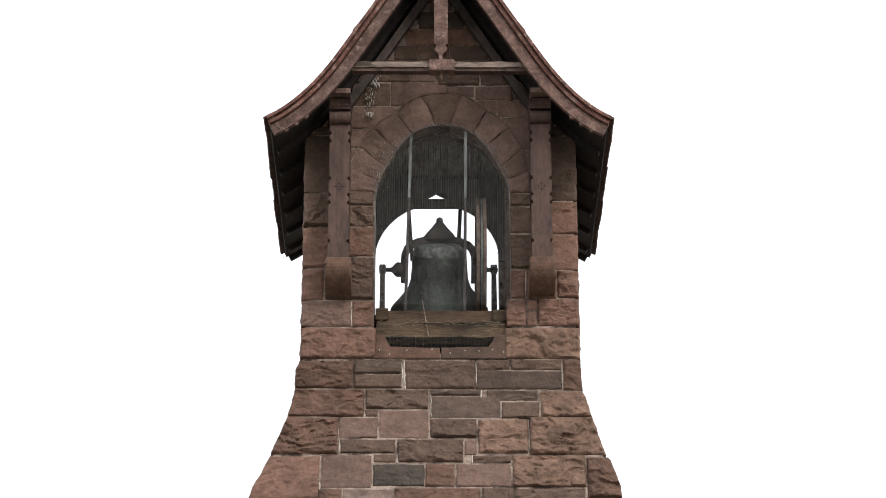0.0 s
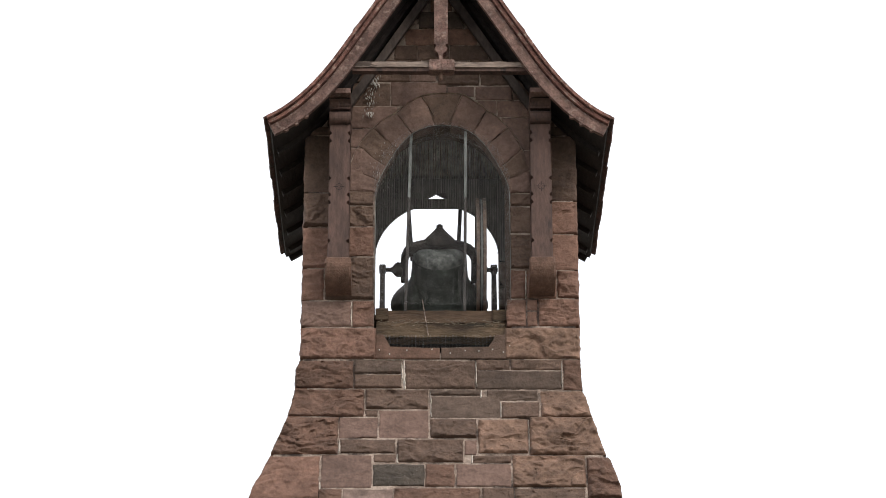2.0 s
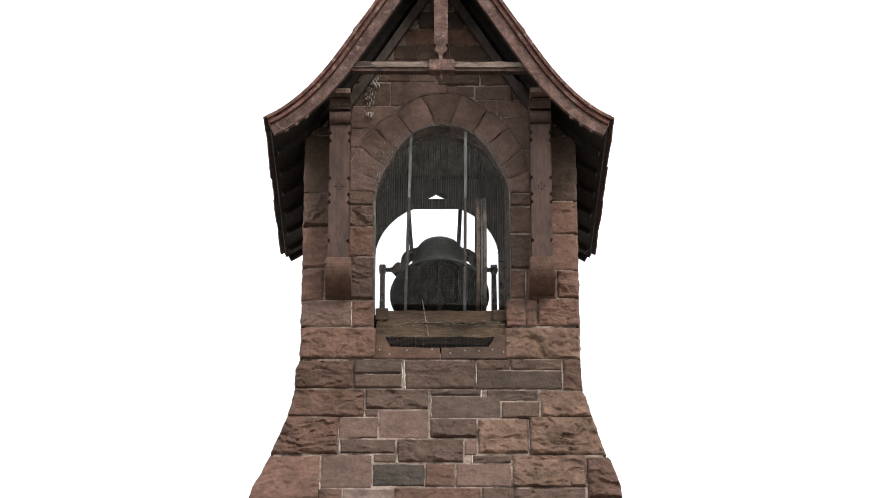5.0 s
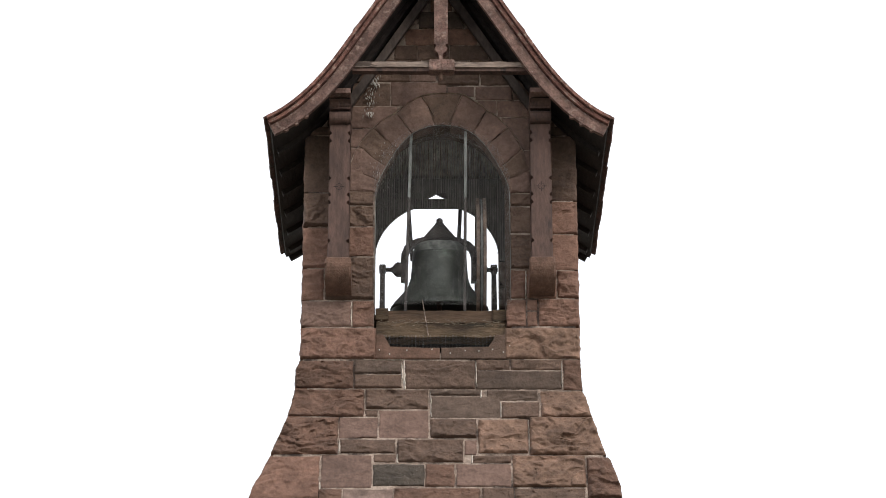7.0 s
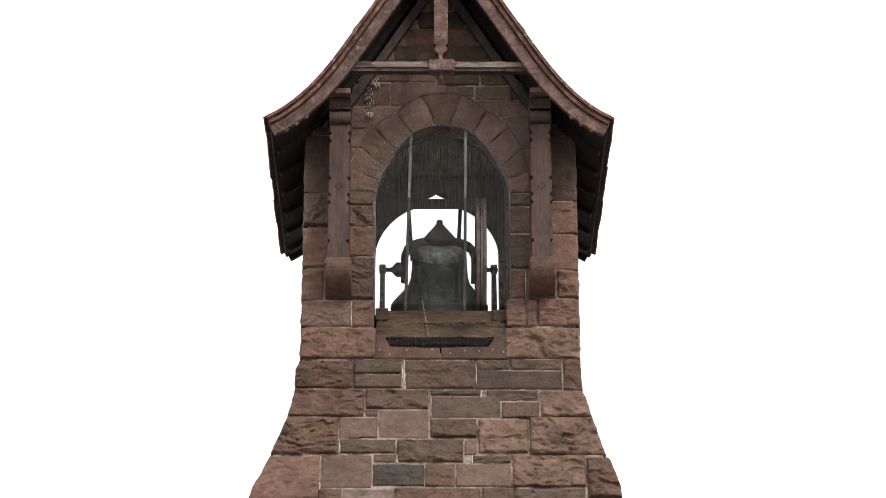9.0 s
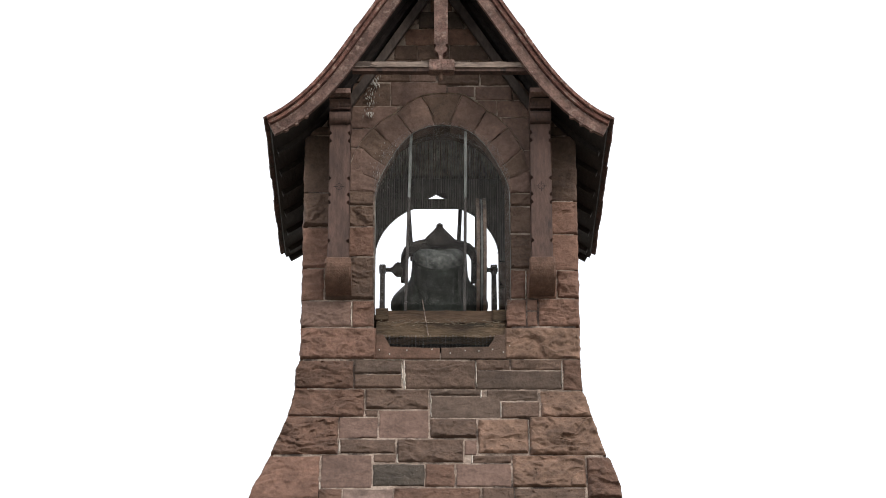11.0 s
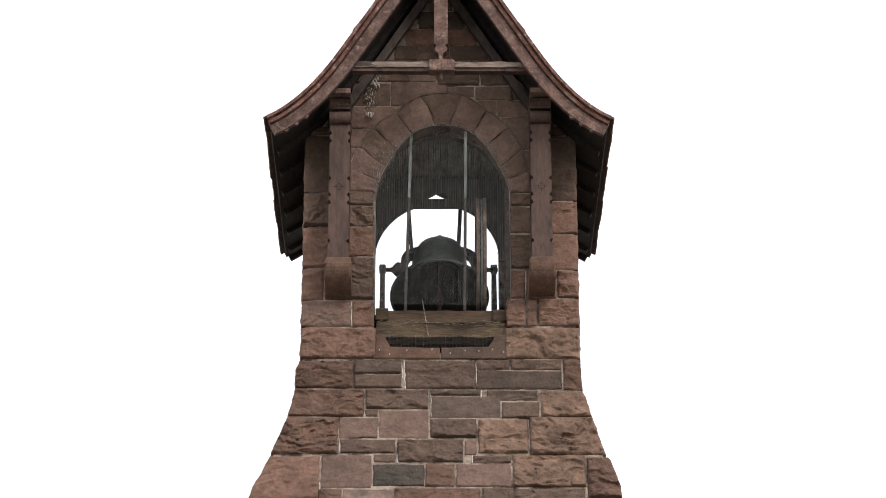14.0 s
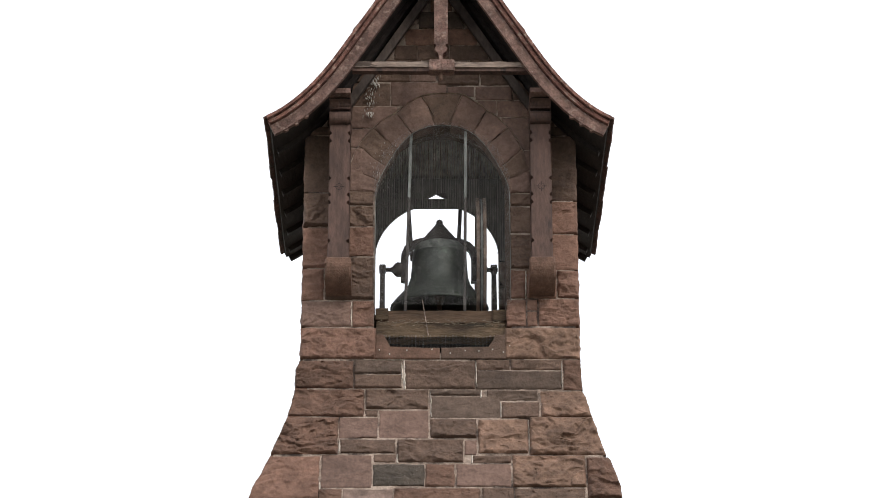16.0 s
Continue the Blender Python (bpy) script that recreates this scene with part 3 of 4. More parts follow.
# ---- gable rubble above the springing, and the unseen faces in plain courses ----
def course_stones(parent, z0, z1, x0, x1, rnd, face, longest=0.62):
    x = x0
    while x1 - x > 0.05:
        w = rnd.uniform(0.20, longest)
        if x1 - x - w < 0.2:
            w = x1 - x
        if w > longest * 1.35:
            w *= 0.5
        stone(parent, x, x + w, z0, z1, rnd.choice((GREY, BROWN, BROWN, RED)), rnd.choice((0, 0, 1)), face)
        x += w


def gable(parent, cx, cz, levels, face, inner=0.0, below_roof=0.36):
    """Rubble courses of a gable; they stop at the arch ring, or at inner where the stones within are set out singly."""
    rnd = random.Random(5 if face == "front" else 6)
    for z0, z1 in zip(levels, levels[1:]):
        wide = min(1.24, next((x / 100 for x in range(124, 0, -1) if roof_z(x / 100) - below_roof > z1), 0.1))
        h = z1 - cz
        clear = inner or (math.sqrt(max(0.0, (ARCH_OUT - 0.05) ** 2 - h * h)) if h < ARCH_OUT - 0.05 else 0.0)
        if clear > 0.02:
            course_stones(parent, z0, z1, -wide, cx - clear, rnd, face)
            course_stones(parent, z0, z1, cx + clear, wide, rnd, face)
        else:
            course_stones(parent, z0, z1, -wide, wide, rnd, face, 0.45)


gable(wall_front, -0.01, ARCH_Z, (12.63, 12.72, 12.84), "front", 0.845, 0.14)
gable(wall_front, ARCH_X, ARCH_Z, (13.295, 13.40, 13.55, 13.72, 13.90, 14.08), "front")


def joined_courses(parent, face, runs, seed, label):
    """Plain courses of rock-faced stone joined in one mesh."""
    rnd = random.Random(seed)
    verts, faces = [], []
    for z0, z1, spans in runs:
        for a, b in spans:
            x = a
            while b - x > 0.05:
                w = rnd.uniform(0.3, 0.75)
                if b - x - w < 0.25:
                    w = b - x
                v, f = rock(x, x + w, z0, z1, rnd.random() * 90, 0.016, cell=0.09, depth=0.1, face=face)
                k = len(verts)
                verts += v
                faces += [tuple(i + k for i in q) for q in f]
                x += w
    tagged(obj("stone_courses", verts, faces, RED, parent, label, smooth=True), kind="stuff")


def heights(a, b, h):
    n = max(1, round((b - a) / h))
    return list(zip(steps(a, b, n), steps(a, b, n)[1:]))


joined_courses(wall_base, "front", [(a, b, [(-1.66 - lean(a) * 0.1, 1.60)]) for a, b in heights(0.02, 8.81, 0.27)], 11, "lower courses of red sandstone")
joined_courses(wall_base, "back", [(a, b, [(edge_left(b), edge_right(b))]) for a, b in heights(0.02, 10.5, 0.27)], 12, "lower courses of red sandstone")
for face, wall, seed in (("left", side_walls[0], 13), ("right", side_walls[1], 14)):
    joined_courses(wall_base, face, [(a, b, [(0.215 - lean(a), DEEP - 0.05 + lean(a))]) for a, b in heights(0.02, 10.5, 0.27)], seed, "side courses of red sandstone")
    joined_courses(wall, face, [(a, b, [(0.215, DEEP - 0.05)]) for a, b in heights(10.5, 12.45, 0.28)], seed + 5, "side courses of red sandstone")
joined_courses(wall_back, "back", [(a, b, [(-1.2, -0.62), (0.62, 1.2)]) for a, b in heights(10.5, 12.2, 0.28)]
               + [(a, b, [(-1.2, -0.95), (0.95, 1.2)]) for a, b in heights(12.2, 12.48, 0.28)], 21, "back courses of red sandstone")
gable(wall_back, -BACK_X, BACK_Z, (12.48, 12.63, 12.80, 12.94, 13.07, 13.24, 13.38, 13.55, 13.72, 13.90, 14.08), "back")

# ---- roof ----
ROOF_F, ROOF_B = -0.58, 2.40
roof = tagged(empty("roof", pose(-0.022, 0, 0)), "steep clay-tiled gable roof with swept eaves and red-brown bargeboards", "roof", kind="structure")


def slope_band(bm, o0, o1, y0, y1, side, x0=0.0, x1=1.53):
    """A curved board that follows the roof's slope between two depths under its face."""
    a, b = roof_line(o0, x0, x1), roof_line(o1, x0, x1)
    k = min(len(a), len(b))
    a, b = a[-k:], b[-k:]
    rows = [[bm.verts.new((side * p[0], y, p[1])) for p, y in ((a[i], y0), (a[i], y1), (b[i], y1), (b[i], y0))] for i in range(k)]
    for p, q in zip(rows, rows[1:]):
        for c in range(4):
            bm.faces.new((p[c], q[c], q[(c + 1) % 4], p[(c + 1) % 4]))
    bm.faces.new(rows[0])
    bm.faces.new(rows[-1][::-1])
    return bm


for side in (-1, 1):
    # deck, eave rafters and back bargeboard carry painted eave shade
    part("roof_deck", slope_band(bmesh.new(), 0.040, 0.085, ROOF_F + 0.03, ROOF_B - 0.03, side, 0, 1.522), SOFFIT, roof, "boarded soffit with the eave shade in its colour")
    part("wall_rafter", slope_band(bmesh.new(), 0.186, 0.260, -0.12, -0.065, side, 0, 1.06), RAFTER, roof, "grey-brown rafter against the gable")
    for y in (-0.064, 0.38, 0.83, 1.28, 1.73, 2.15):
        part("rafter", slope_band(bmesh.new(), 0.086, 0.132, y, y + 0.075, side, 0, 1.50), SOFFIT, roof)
    for y0, o0, o1, name in ((-0.665, 0.020, 0.046, "verge_moulding"), (-0.632, 0.054, 0.084, "verge_moulding"), (-0.60, 0.094, 0.190, "bargeboard")):
        part(name, slope_band(bmesh.new(), o0, o1, y0, -0.552, side), MOULD if name[0] == "v" else BARGE, roof, "weathered red-brown painted board")
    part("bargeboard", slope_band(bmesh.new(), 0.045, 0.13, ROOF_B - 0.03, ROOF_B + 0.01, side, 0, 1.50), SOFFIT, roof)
    # scalloped foot of the bargeboard
    for k in range(3):
        x = 1.30 + k * 0.075
        bm = bmesh.new()
        c = roof_line(0.185, x, x + 0.001, 1)[-1]
        lathe(bm, [(0.0005, -0.592), (0.027, -0.592), (0.027, -0.556), (0.0005, -0.556)], 14)
        for v in bm.verts:
            v.co = Vector((side * (c[0] + v.co.x), v.co.z, c[1] + v.co.y * 0.8))
        part("scallop", bm, BARGE, roof)

# tiles in rows up each slope
bm = box(bmesh.new(), -0.125, 0.125, -0.012, 0.012, -0.13, 0.13, 0.004)
for v in bm.verts:
    v.co = Vector((v.co.z, v.co.x, v.co.y))
tile_mesh_owner = part("tile", bm, TILE, roof)
tile_mesh = tile_mesh_owner.data
bpy.data.objects.remove(tile_mesh_owner)
fine_line = roof_line(0.022, 0.0, 1.530, 400)
arc = [0.0]
for p, q in zip(fine_line, fine_line[1:]):
    arc.append(arc[-1] + math.hypot(q[0] - p[0], q[1] - p[1]))
rnd = random.Random(3)
N_ROWS, N_ACROSS = 13, 12
for r in range(N_ROWS):
    s = arc[-1] - 0.105 - r * 0.196
    if s < 0.05:
        break
    k = next(i for i in range(len(arc)) if arc[i] >= s)
    p, q = fine_line[max(0, k - 14)], fine_line[min(len(fine_line) - 1, k + 14)]
    fall = math.atan2(p[1] - q[1], q[0] - p[0])
    for c in range(N_ACROSS + (r % 2)):
        y = ROOF_F - 0.045 + 0.125 + (c - 0.5 * (r % 2)) * 0.2500 + (rnd.uniform(-0.025, 0.02) if c == 0 else 0)
        if r % 2 and c in (0, N_ACROSS):
            y += 0.118 if c == 0 else -0.118
        for side in (-1, 1):
            slip = rnd.uniform(-0.012, 0.012) * (0.5 if r == 0 else 1)
            x, z = fine_line[k]
            m = Matrix.Translation((side * (x + slip * math.cos(fall)), y, z - slip * math.sin(fall))) @ Euler((0, side * (fall - 0.06), rnd.uniform(-0.03, 0.03))).to_matrix().to_4x4()
            if r % 2 and c in (0, N_ACROSS):
                m = m @ Matrix.Diagonal((1, 0.5, 1, 1))
            t = new("tile", tile_mesh)
            t.parent = roof
            t.matrix_basis = m
for k in range(8):
    bm = bmesh.new()
    y0 = ROOF_F - 0.03 + k * 0.378
    prism(bm, [(-0.13, 14.42), (-0.07, 14.58), (0, 14.64), (0.07, 14.58), (0.13, 14.42), (0.11, 14.42), (0, 14.605), (-0.11, 14.42)], "y", y0, y0 + 0.37)
    part("ridge_tile", bm, TILE, roof)

# ---- front truss: tie beam, king post ----
truss = tagged(empty("gable_truss", pose(0, -0.465, 13.033)), "weathered timber tie beam and king post in the gable", "timber truss")
bm = ragged(bmesh.new(), -0.80, 0.79, -0.075, 0.015, 0.020, 0.072, 5.0, 0.006)
part("tie_beam", bm, GREYWOOD, truss, "silvered bare wooden tie beam")
part("lower_fillet", ragged(bmesh.new(), -0.80, 0.79, -0.058, 0.012, -0.014, 0.019, 6.0, 0.004), TIMBER, truss)
part("centre_block", box(bmesh.new(), -0.115, 0.118, -0.105, 0.02, -0.024, 0.084, 0.014), BARGE, truss)
bm = bmesh.new()
prism(bm, [(-0.067, 1.40), (-0.067, 0.262), (-0.050, 0.256), (-0.042, 0.240), (-0.058, 0.228), (-0.062, 0.205), (-0.048, 0.182), (-0.026, 0.170), (-0.020, 0.09), (0.010, 0.09),
           (0.016, 0.170), (0.038, 0.182), (0.052, 0.205), (0.048, 0.228), (0.032, 0.240), (0.040, 0.256), (0.057, 0.262), (0.057, 1.40)], "y", -0.06, 0.04, 0.003)
part("king_post", bm, BARGE, truss, "king post with a carved foot")
bm = bmesh.new()
lathe(bm, [(0.004, -0.10), (0.018, -0.085), (0.022, -0.06), (0.012, -0.03), (0.012, 0.0)], 12, centre=(-0.003, -0.04, 0))
part("pendant", bm, RUST, truss, "small turned pendant")


# ---- posts on stone corbels ----
def bracket_post():
    thing = tagged(empty("bracket_post", pose(0, 0, 11.29)), "brown painted timber post with notched edges on a stone corbel", "timber post", "posts beside the arch")
    half, top = 0.093, 1.31
    nicks = [0.170, 0.540, 0.617, 0.777, 1.144, 1.222]
    edge = [(half, 0.0)]
    for z in nicks:
        edge += [(half, z - 0.022), (half - 0.026, z - 0.012), (half - 0.026, z + 0.012), (half, z + 0.022)]
    edge.append((half, top))
    outline = edge + [(-x, z) for x, z in reversed(edge)]
    part("shaft", prism(bmesh.new(), outline, "y", -0.30, -0.045, 0.005), TIMBER, thing)
    bm = bmesh.new()
    roll = [(-0.05, top)] + [(-0.318 - 0.050 * math.sin(a), top + 0.055 - 0.055 * math.cos(a)) for a in steps(0.15, math.pi - 0.15, 9)] + [(-0.05, top + 0.11)]
    prism(bm, roll, "x", -half - 0.003, half + 0.003, 0.004)
    part("roll_moulding", bm, TIMBER, thing)
    # both fillets are near-black to paint the shadow lines between the mouldings
    part("fillet", box(bmesh.new(), -half + 0.006, half - 0.006, -0.315, -0.05, top + 0.11, top + 0.13, 0.003), SOFFIT, thing)
    cove = [(-0.05, top + 0.13), (-0.350, top + 0.13), (-0.355, top + 0.145)] + [(-0.420 + 0.055 * math.cos(a), top + 0.150 + 0.045 * math.sin(a)) for a in steps(0.1, math.pi / 2, 5)] + [(-0.05, top + 0.195)]
    part("cove_moulding", prism(bmesh.new(), cove, "x", -half - 0.001, half + 0.001, 0.004), TIMBER, thing)
    part("fillet", box(bmesh.new(), -half + 0.006, half - 0.006, -0.40, -0.05, top + 0.195, top + 0.212, 0.003), SOFFIT, thing)
    part("cap", box(bmesh.new(), -half - 0.004, half + 0.004, -0.50, -0.05, top + 0.212, top + 0.262, 0.010), BARGE, thing, "weathered cap block")
    bm = bmesh.new()
    ring = [(0.031, -0.002), (0.031, 0.002), (0.027, 0.002), (0.027, -0.002)]
    lathe(bm, ring + ring[:1], 24, ends=False)
    for v in bm.verts:
        v.co = Vector((v.co.x, -0.300 + v.co.z, 0.694 + v.co.y))
    for a in range(4):
        d = Vector((math.cos(a * math.pi / 2), 0, math.sin(a * math.pi / 2)))
        c = Vector((0, -0.301, 0.694))
        bar(bm, c + d * 0.008, c + d * 0.050, 0.005, 0.004)
    part("carved_cross", bm, SOFFIT, thing, "small carved ring and cross")
    return thing


def corbel():
    bm = bmesh.new()
    arcpts = [(-0.345 + 0.325 * (1 - math.cos(a)), 0.215 - 0.185 * math.sin(a)) for a in steps(0, math.pi / 2, 10)]
    prism(bm, [(0.05, 0.275), (-0.335, 0.275), (-0.345, 0.265)] + arcpts + [(0.05, 0.03)], "x", -0.114, 0.114, 0.016)
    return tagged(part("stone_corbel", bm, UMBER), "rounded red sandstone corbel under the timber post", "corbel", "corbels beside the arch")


post = bracket_post()
post.matrix_basis = pose(-0.906, 0, 11.29)
copy_thing(post, pose(0.886, 0, 11.30))
knee = corbel()
knee.matrix_basis = pose(-0.902, 0, 11.012)
copy_thing(knee, pose(0.886, 0, 11.022))

# ---- beams across the foot of the opening ----
upper = tagged(part("timber_beam", ragged(bmesh.new(), -0.568, 0.570, 0.090, 0.22, 10.840, 10.958, 1.0, 0.010), BEAMWOOD), "old brown oak beam across the foot of the opening", "beam", "beams in the opening")
lower = tagged(part("timber_beam", ragged(bmesh.new(), -0.570, 0.570, 0.045, 0.22, 10.692, 10.822, 2.0, 0.012), MOSSY), "mossy olive-brown oak beam with a split upper edge", "beam", "beams in the opening")
for x0, x1, z0, z1 in ((-0.580, -0.465, 10.862, 10.972), (0.455, 0.572, 10.845, 10.96)):
    tagged(part("timber_block", box(bmesh.new(), x0, x1, 0.060, 0.088, z0, z1, 0.010), MOSSY), "small weathered wooden block at the beam end", "block", "blocks at the beam ends")
tagged(part("loose_stick", bar(bmesh.new(), (-0.165, 0.028, 11.035), (-0.112, 0.028, 10.70), 0.010, 0.008), GREYWOOD), "thin pale loose stick leaning on the beam", "stick")


rnd = random.Random(31)
bm = bmesh.new()
for k in range(190):
    x, z = rnd.uniform(-0.55, 0.56), 10.822 + rnd.gauss(0, 0.020)
    a, n = rnd.gauss(0, 0.5), rnd.uniform(0.015, 0.055)
    d = Vector((math.cos(a), rnd.uniform(-0.2, 0.2), math.sin(a) * 0.6)) * n / 2
    c = Vector((x, rnd.uniform(0.030, 0.080), z))
    bar(bm, c - d, c + d, 0.0028, 0.0028)
tagged(part("nest_litter", bm, STRAW), "pale straw and twigs on the beam ledge", "litter", kind="stuff")

# ---- upright bars and wire netting ----
def upright(p, q, w, label, mats, split=0.0):
    """A flat bar from p down to q; its lower length, from the height split, may have another material."""
    def length(name, z0, z1, mat, parent, note=""):
        x0, x1 = (p[0] + (q[0] - p[0]) * (p[2] - z) / (p[2] - q[2]) for z in (z0, z1))
        return part(name, prism(bmesh.new(), [(x0 - w / 2, z0), (x0 + w / 2, z0), (x1 + w / 2, z1), (x1 - w / 2, z1)], "y", p[1] - 0.006, p[1] + 0.006, 0.002), mat, parent, note)

    if not split:
        return tagged(length("upright_bar", p[2], q[2], mats[0], None), label, "bar", "bars in the openings")
    thing = tagged(empty("upright_bar"), label, "bar", "bars in the openings")
    length("upper_length", p[2], split, mats[0], thing, "pale upper length of the bar")
    length("lower_length", split, q[2], mats[1], thing, "dark lower length of the bar")
    return thing


upright((-0.270, 0.03, 12.690), (-0.316, 0.03, 10.93), 0.027, "flat iron bar across the front arch, pale above and dark below", (STEEL, IRON), 12.03)
upright((0.222, 0.03, 12.700), (0.208, 0.03, 10.93), 0.027, "flat iron bar across the front arch, pale above and dark below", (STEEL, IRON), 12.03)
upright((-0.318, DEEP - 0.06, 12.80), (-0.268, DEEP - 0.06, 12.10), 0.036, "dark flat bar across the back arch", (IRON,))
upright((0.196, DEEP - 0.06, 12.80), (0.165, DEEP - 0.06, 12.10), 0.036, "dark flat bar across the back arch", (IRON,))


def netting(name, cx, cz, r, y, z_low, pitch, w_up, w_across, label, top=None):
    verts, faces = [], []

    def wire(x0, x1, z0, z1):
        k = len(verts)
        for yy in (y, y + 0.002):
            verts.extend([(x0, yy, z0), (x1, yy, z0), (x1, yy, z1), (x0, yy, z1)])
        faces.extend([tuple(k + i for i in f) for f in ((0, 1, 2, 3), (7, 6, 5, 4), (0, 4, 5, 1), (1, 5, 6, 2), (2, 6, 7, 3), (3, 7, 4, 0))])

    n = int(2 * r / pitch)
    for i in range(1, n):
        x = -r + 2 * r * (i + 0.25 * noise.noise(Vector((i * 1.7, 0, 3)))) / n
        wire(cx + x - w_up / 2, cx + x + w_up / 2, z_low, top or cz + math.sqrt(r * r - x * x))
    z = z_low
    while w_across and z < cz + r - 0.01:
        half = r if z < cz else math.sqrt(r * r - (z - cz) ** 2)
        wire(cx - half, cx + half, z - w_across / 2, z + w_across / 2)
        z += pitch
    return tagged(obj(name, verts, faces, WIRE), label, "netting", kind="stuff")


netting("wire_netting", ARCH_X - 0.006, ARCH_Z, ARCH_R + 0.006, -0.038, 10.965, 0.0056, 0.00030, 0.0, "fine wire netting over the front arch")
netting("wire_netting", ARCH_X - 0.006, 10.0, ARCH_R, 0.03, 10.50, 0.0120, 0.0005, 0.0, "strip of fine wire netting under the beam", 10.70)
netting("wire_netting", BACK_X, BACK_Z, BACK_R, DEEP - 0.03, FLOOR_Z, 0.03, 0.0003, 0.0, "fine wire netting over the back arch")

bm = bmesh.new()
ring = [(ARCH_X + ARCH_R - 0.004, 10.98)] + [(ARCH_X + (arch_edge(a) - 0.004) * math.cos(a), ARCH_Z + (arch_edge(a) - 0.004) * math.sin(a)) for a in steps(-0.1, math.pi + 0.1, 44)] + [(ARCH_X - ARCH_R + 0.004, 10.98)]
for p, q in zip(ring, ring[1:]):
    bar(bm, (p[0], -0.012, p[1]), (q[0], -0.012, q[1]), 0.0035, 0.0035)
tagged(part("edge_wire", bm, STEEL), "thin pale wire round the edge of the netting", "wire")

# ---- boarding in the head of the back arch, with a small hole at the top ----
boarding = tagged(empty("back_boarding", pose(0, DEEP - 0.435, 0)), "dark boards over the back arch with a small hole", "boarding")
part("board", prism(bmesh.new(), [(-0.82, 12.486), (0.82, 12.486), (0.82, 12.580), (-0.82, 12.580)], "y", 0, 0.03), BOARD, boarding)
part("board", prism(bmesh.new(), [(-0.82, 12.581), (-0.138, 12.581), (-0.044, 12.635), (-0.044, 12.82), (-0.82, 12.82)], "y", 0, 0.03), BOARD, boarding)
part("board", prism(bmesh.new(), [(-0.043, 12.635), (0.055, 12.583), (0.82, 12.581), (0.82, 12.82), (-0.043, 12.82)], "y", 0, 0.03), BOARD, boarding)
for s in (-1, 1):
    curve = [(BACK_X + s * 0.585 * math.cos(a), 11.945 + 0.585 * math.sin(a)) for a in steps(0.0, 1.18, 12)]
    curve = [p for p in curve if p[1] < 12.485]
    part("board", prism(bmesh.new(), [(s * 0.82, 11.945)] + curve + [(BACK_X + s * 0.22, 12.485), (s * 0.82, 12.485)], "y", 0, 0.03), BOARD, boarding)
for k in range(72):
    x = -0.80 + k * 0.0222
    low = 12.490 if abs(x + 0.035) < 0.26 else 11.95 + math.sqrt(max(0.0, 0.592 ** 2 - (x + 0.040) ** 2))
    for z0, z1 in ((low, 12.578), (12.584, 12.785)) if -0.17 < x < 0.06 else ((low, 12.785),):
        if z0 > 12.58 and -0.15 < x < 0.05:
            z0 = 12.645
        part("bead_strip", prism(bmesh.new(), [(x, z0), (x + 0.013, z0), (x + 0.013, z1), (x, z1)], "y", -0.004, -0.0005), BEAD, boarding)

# ---- boarded deck under the bell ----
deck = tagged(empty("bell_deck", pose(0, 0, 10.83)), "dark boarded timber deck under the bell", "deck")
for k in range(7):
    part("board", box(bmesh.new(), -0.82, 0.82, 0.245 + k * 0.150, 0.245 + k * 0.150 + 0.145, 0, 0.04, 0.003), SOFFIT, deck)

# ---- bell stands ----
AX_Y, AX_Z, DECK_Z = 0.85, 11.675, 10.87
for x in (-0.535, 0.487):
    stand = tagged(empty("bell_stand", pose(x, AX_Y, DECK_Z)), "dark cast-iron A-shaped bell stand", "bell stand", "bell stands")
    h = AX_Z - DECK_Z
    for s in (-1, 1):
        part("leg", bar(bmesh.new(), (0, s * 0.36, 0), (0, s * 0.03, h - 0.01), 0.042, 0.05), IRON, stand)
    part("cross_bar", bar(bmesh.new(), (0, -0.22, 0.45), (0, 0.22, 0.45), 0.03, 0.04), IRON, stand)
    part("foot", box(bmesh.new(), -0.04, 0.04, -0.42, 0.42, 0, 0.04, 0.006), IRON, stand)
    part("bearing", box(bmesh.new(), -0.03, 0.03, -0.05, 0.05, h - 0.025, h + 0.035, 0.010), IRON, stand)

# ---- swinging bell ----
bell = tagged(empty("swinging_bell", pose(-0.012, AX_Y, AX_Z)), "weathered green-black bronze bell swinging on an iron yoke with a wheel", "bell")
bm = bmesh.new()
lathe(bm, [(0.001, 0.252), (0.10, 0.250), (0.150, 0.247), (0.194, 0.237), (0.219, 0.215), (0.237, 0.174), (0.248, 0.125), (0.252, 0.07), (0.256, 0.0), (0.265, -0.09), (0.290, -0.166), (0.350, -0.244), (0.413, -0.315),
           (0.446, -0.358), (0.452, -0.376), (0.442, -0.384), (0.428, -0.379)], 72, ends=False)
body = part("bell_body", bm, BRONZE, bell, "dark bronze with green streaks", smooth=True)
bm = bmesh.new()
lathe(bm, [(0.428, -0.379), (0.412, -0.366), (0.350, -0.29), (0.290, -0.215), (0.255, -0.13), (0.228, 0.0), (0.205, 0.15), (0.16, 0.20), (0.001, 0.21)], 72, ends=False)
part("bell_inside", bm, SHADED_BRONZE, body, "inside of the bell with its shade put into the colour", smooth=True)
for r, z, w in ((0.2480, 0.122, 0.005), (0.2525, 0.07, 0.004), (0.300, -0.180, 0.005), (0.318, -0.204, 0.005)):
    bm = bmesh.new()
    prof = [(r - 0.004 + w * math.sin(a), z - w * math.cos(a)) for a in steps(0, math.pi, 5)]
    lathe(bm, prof, 64, ends=False)
    part("bead", bm, BRONZE, body, smooth=True)

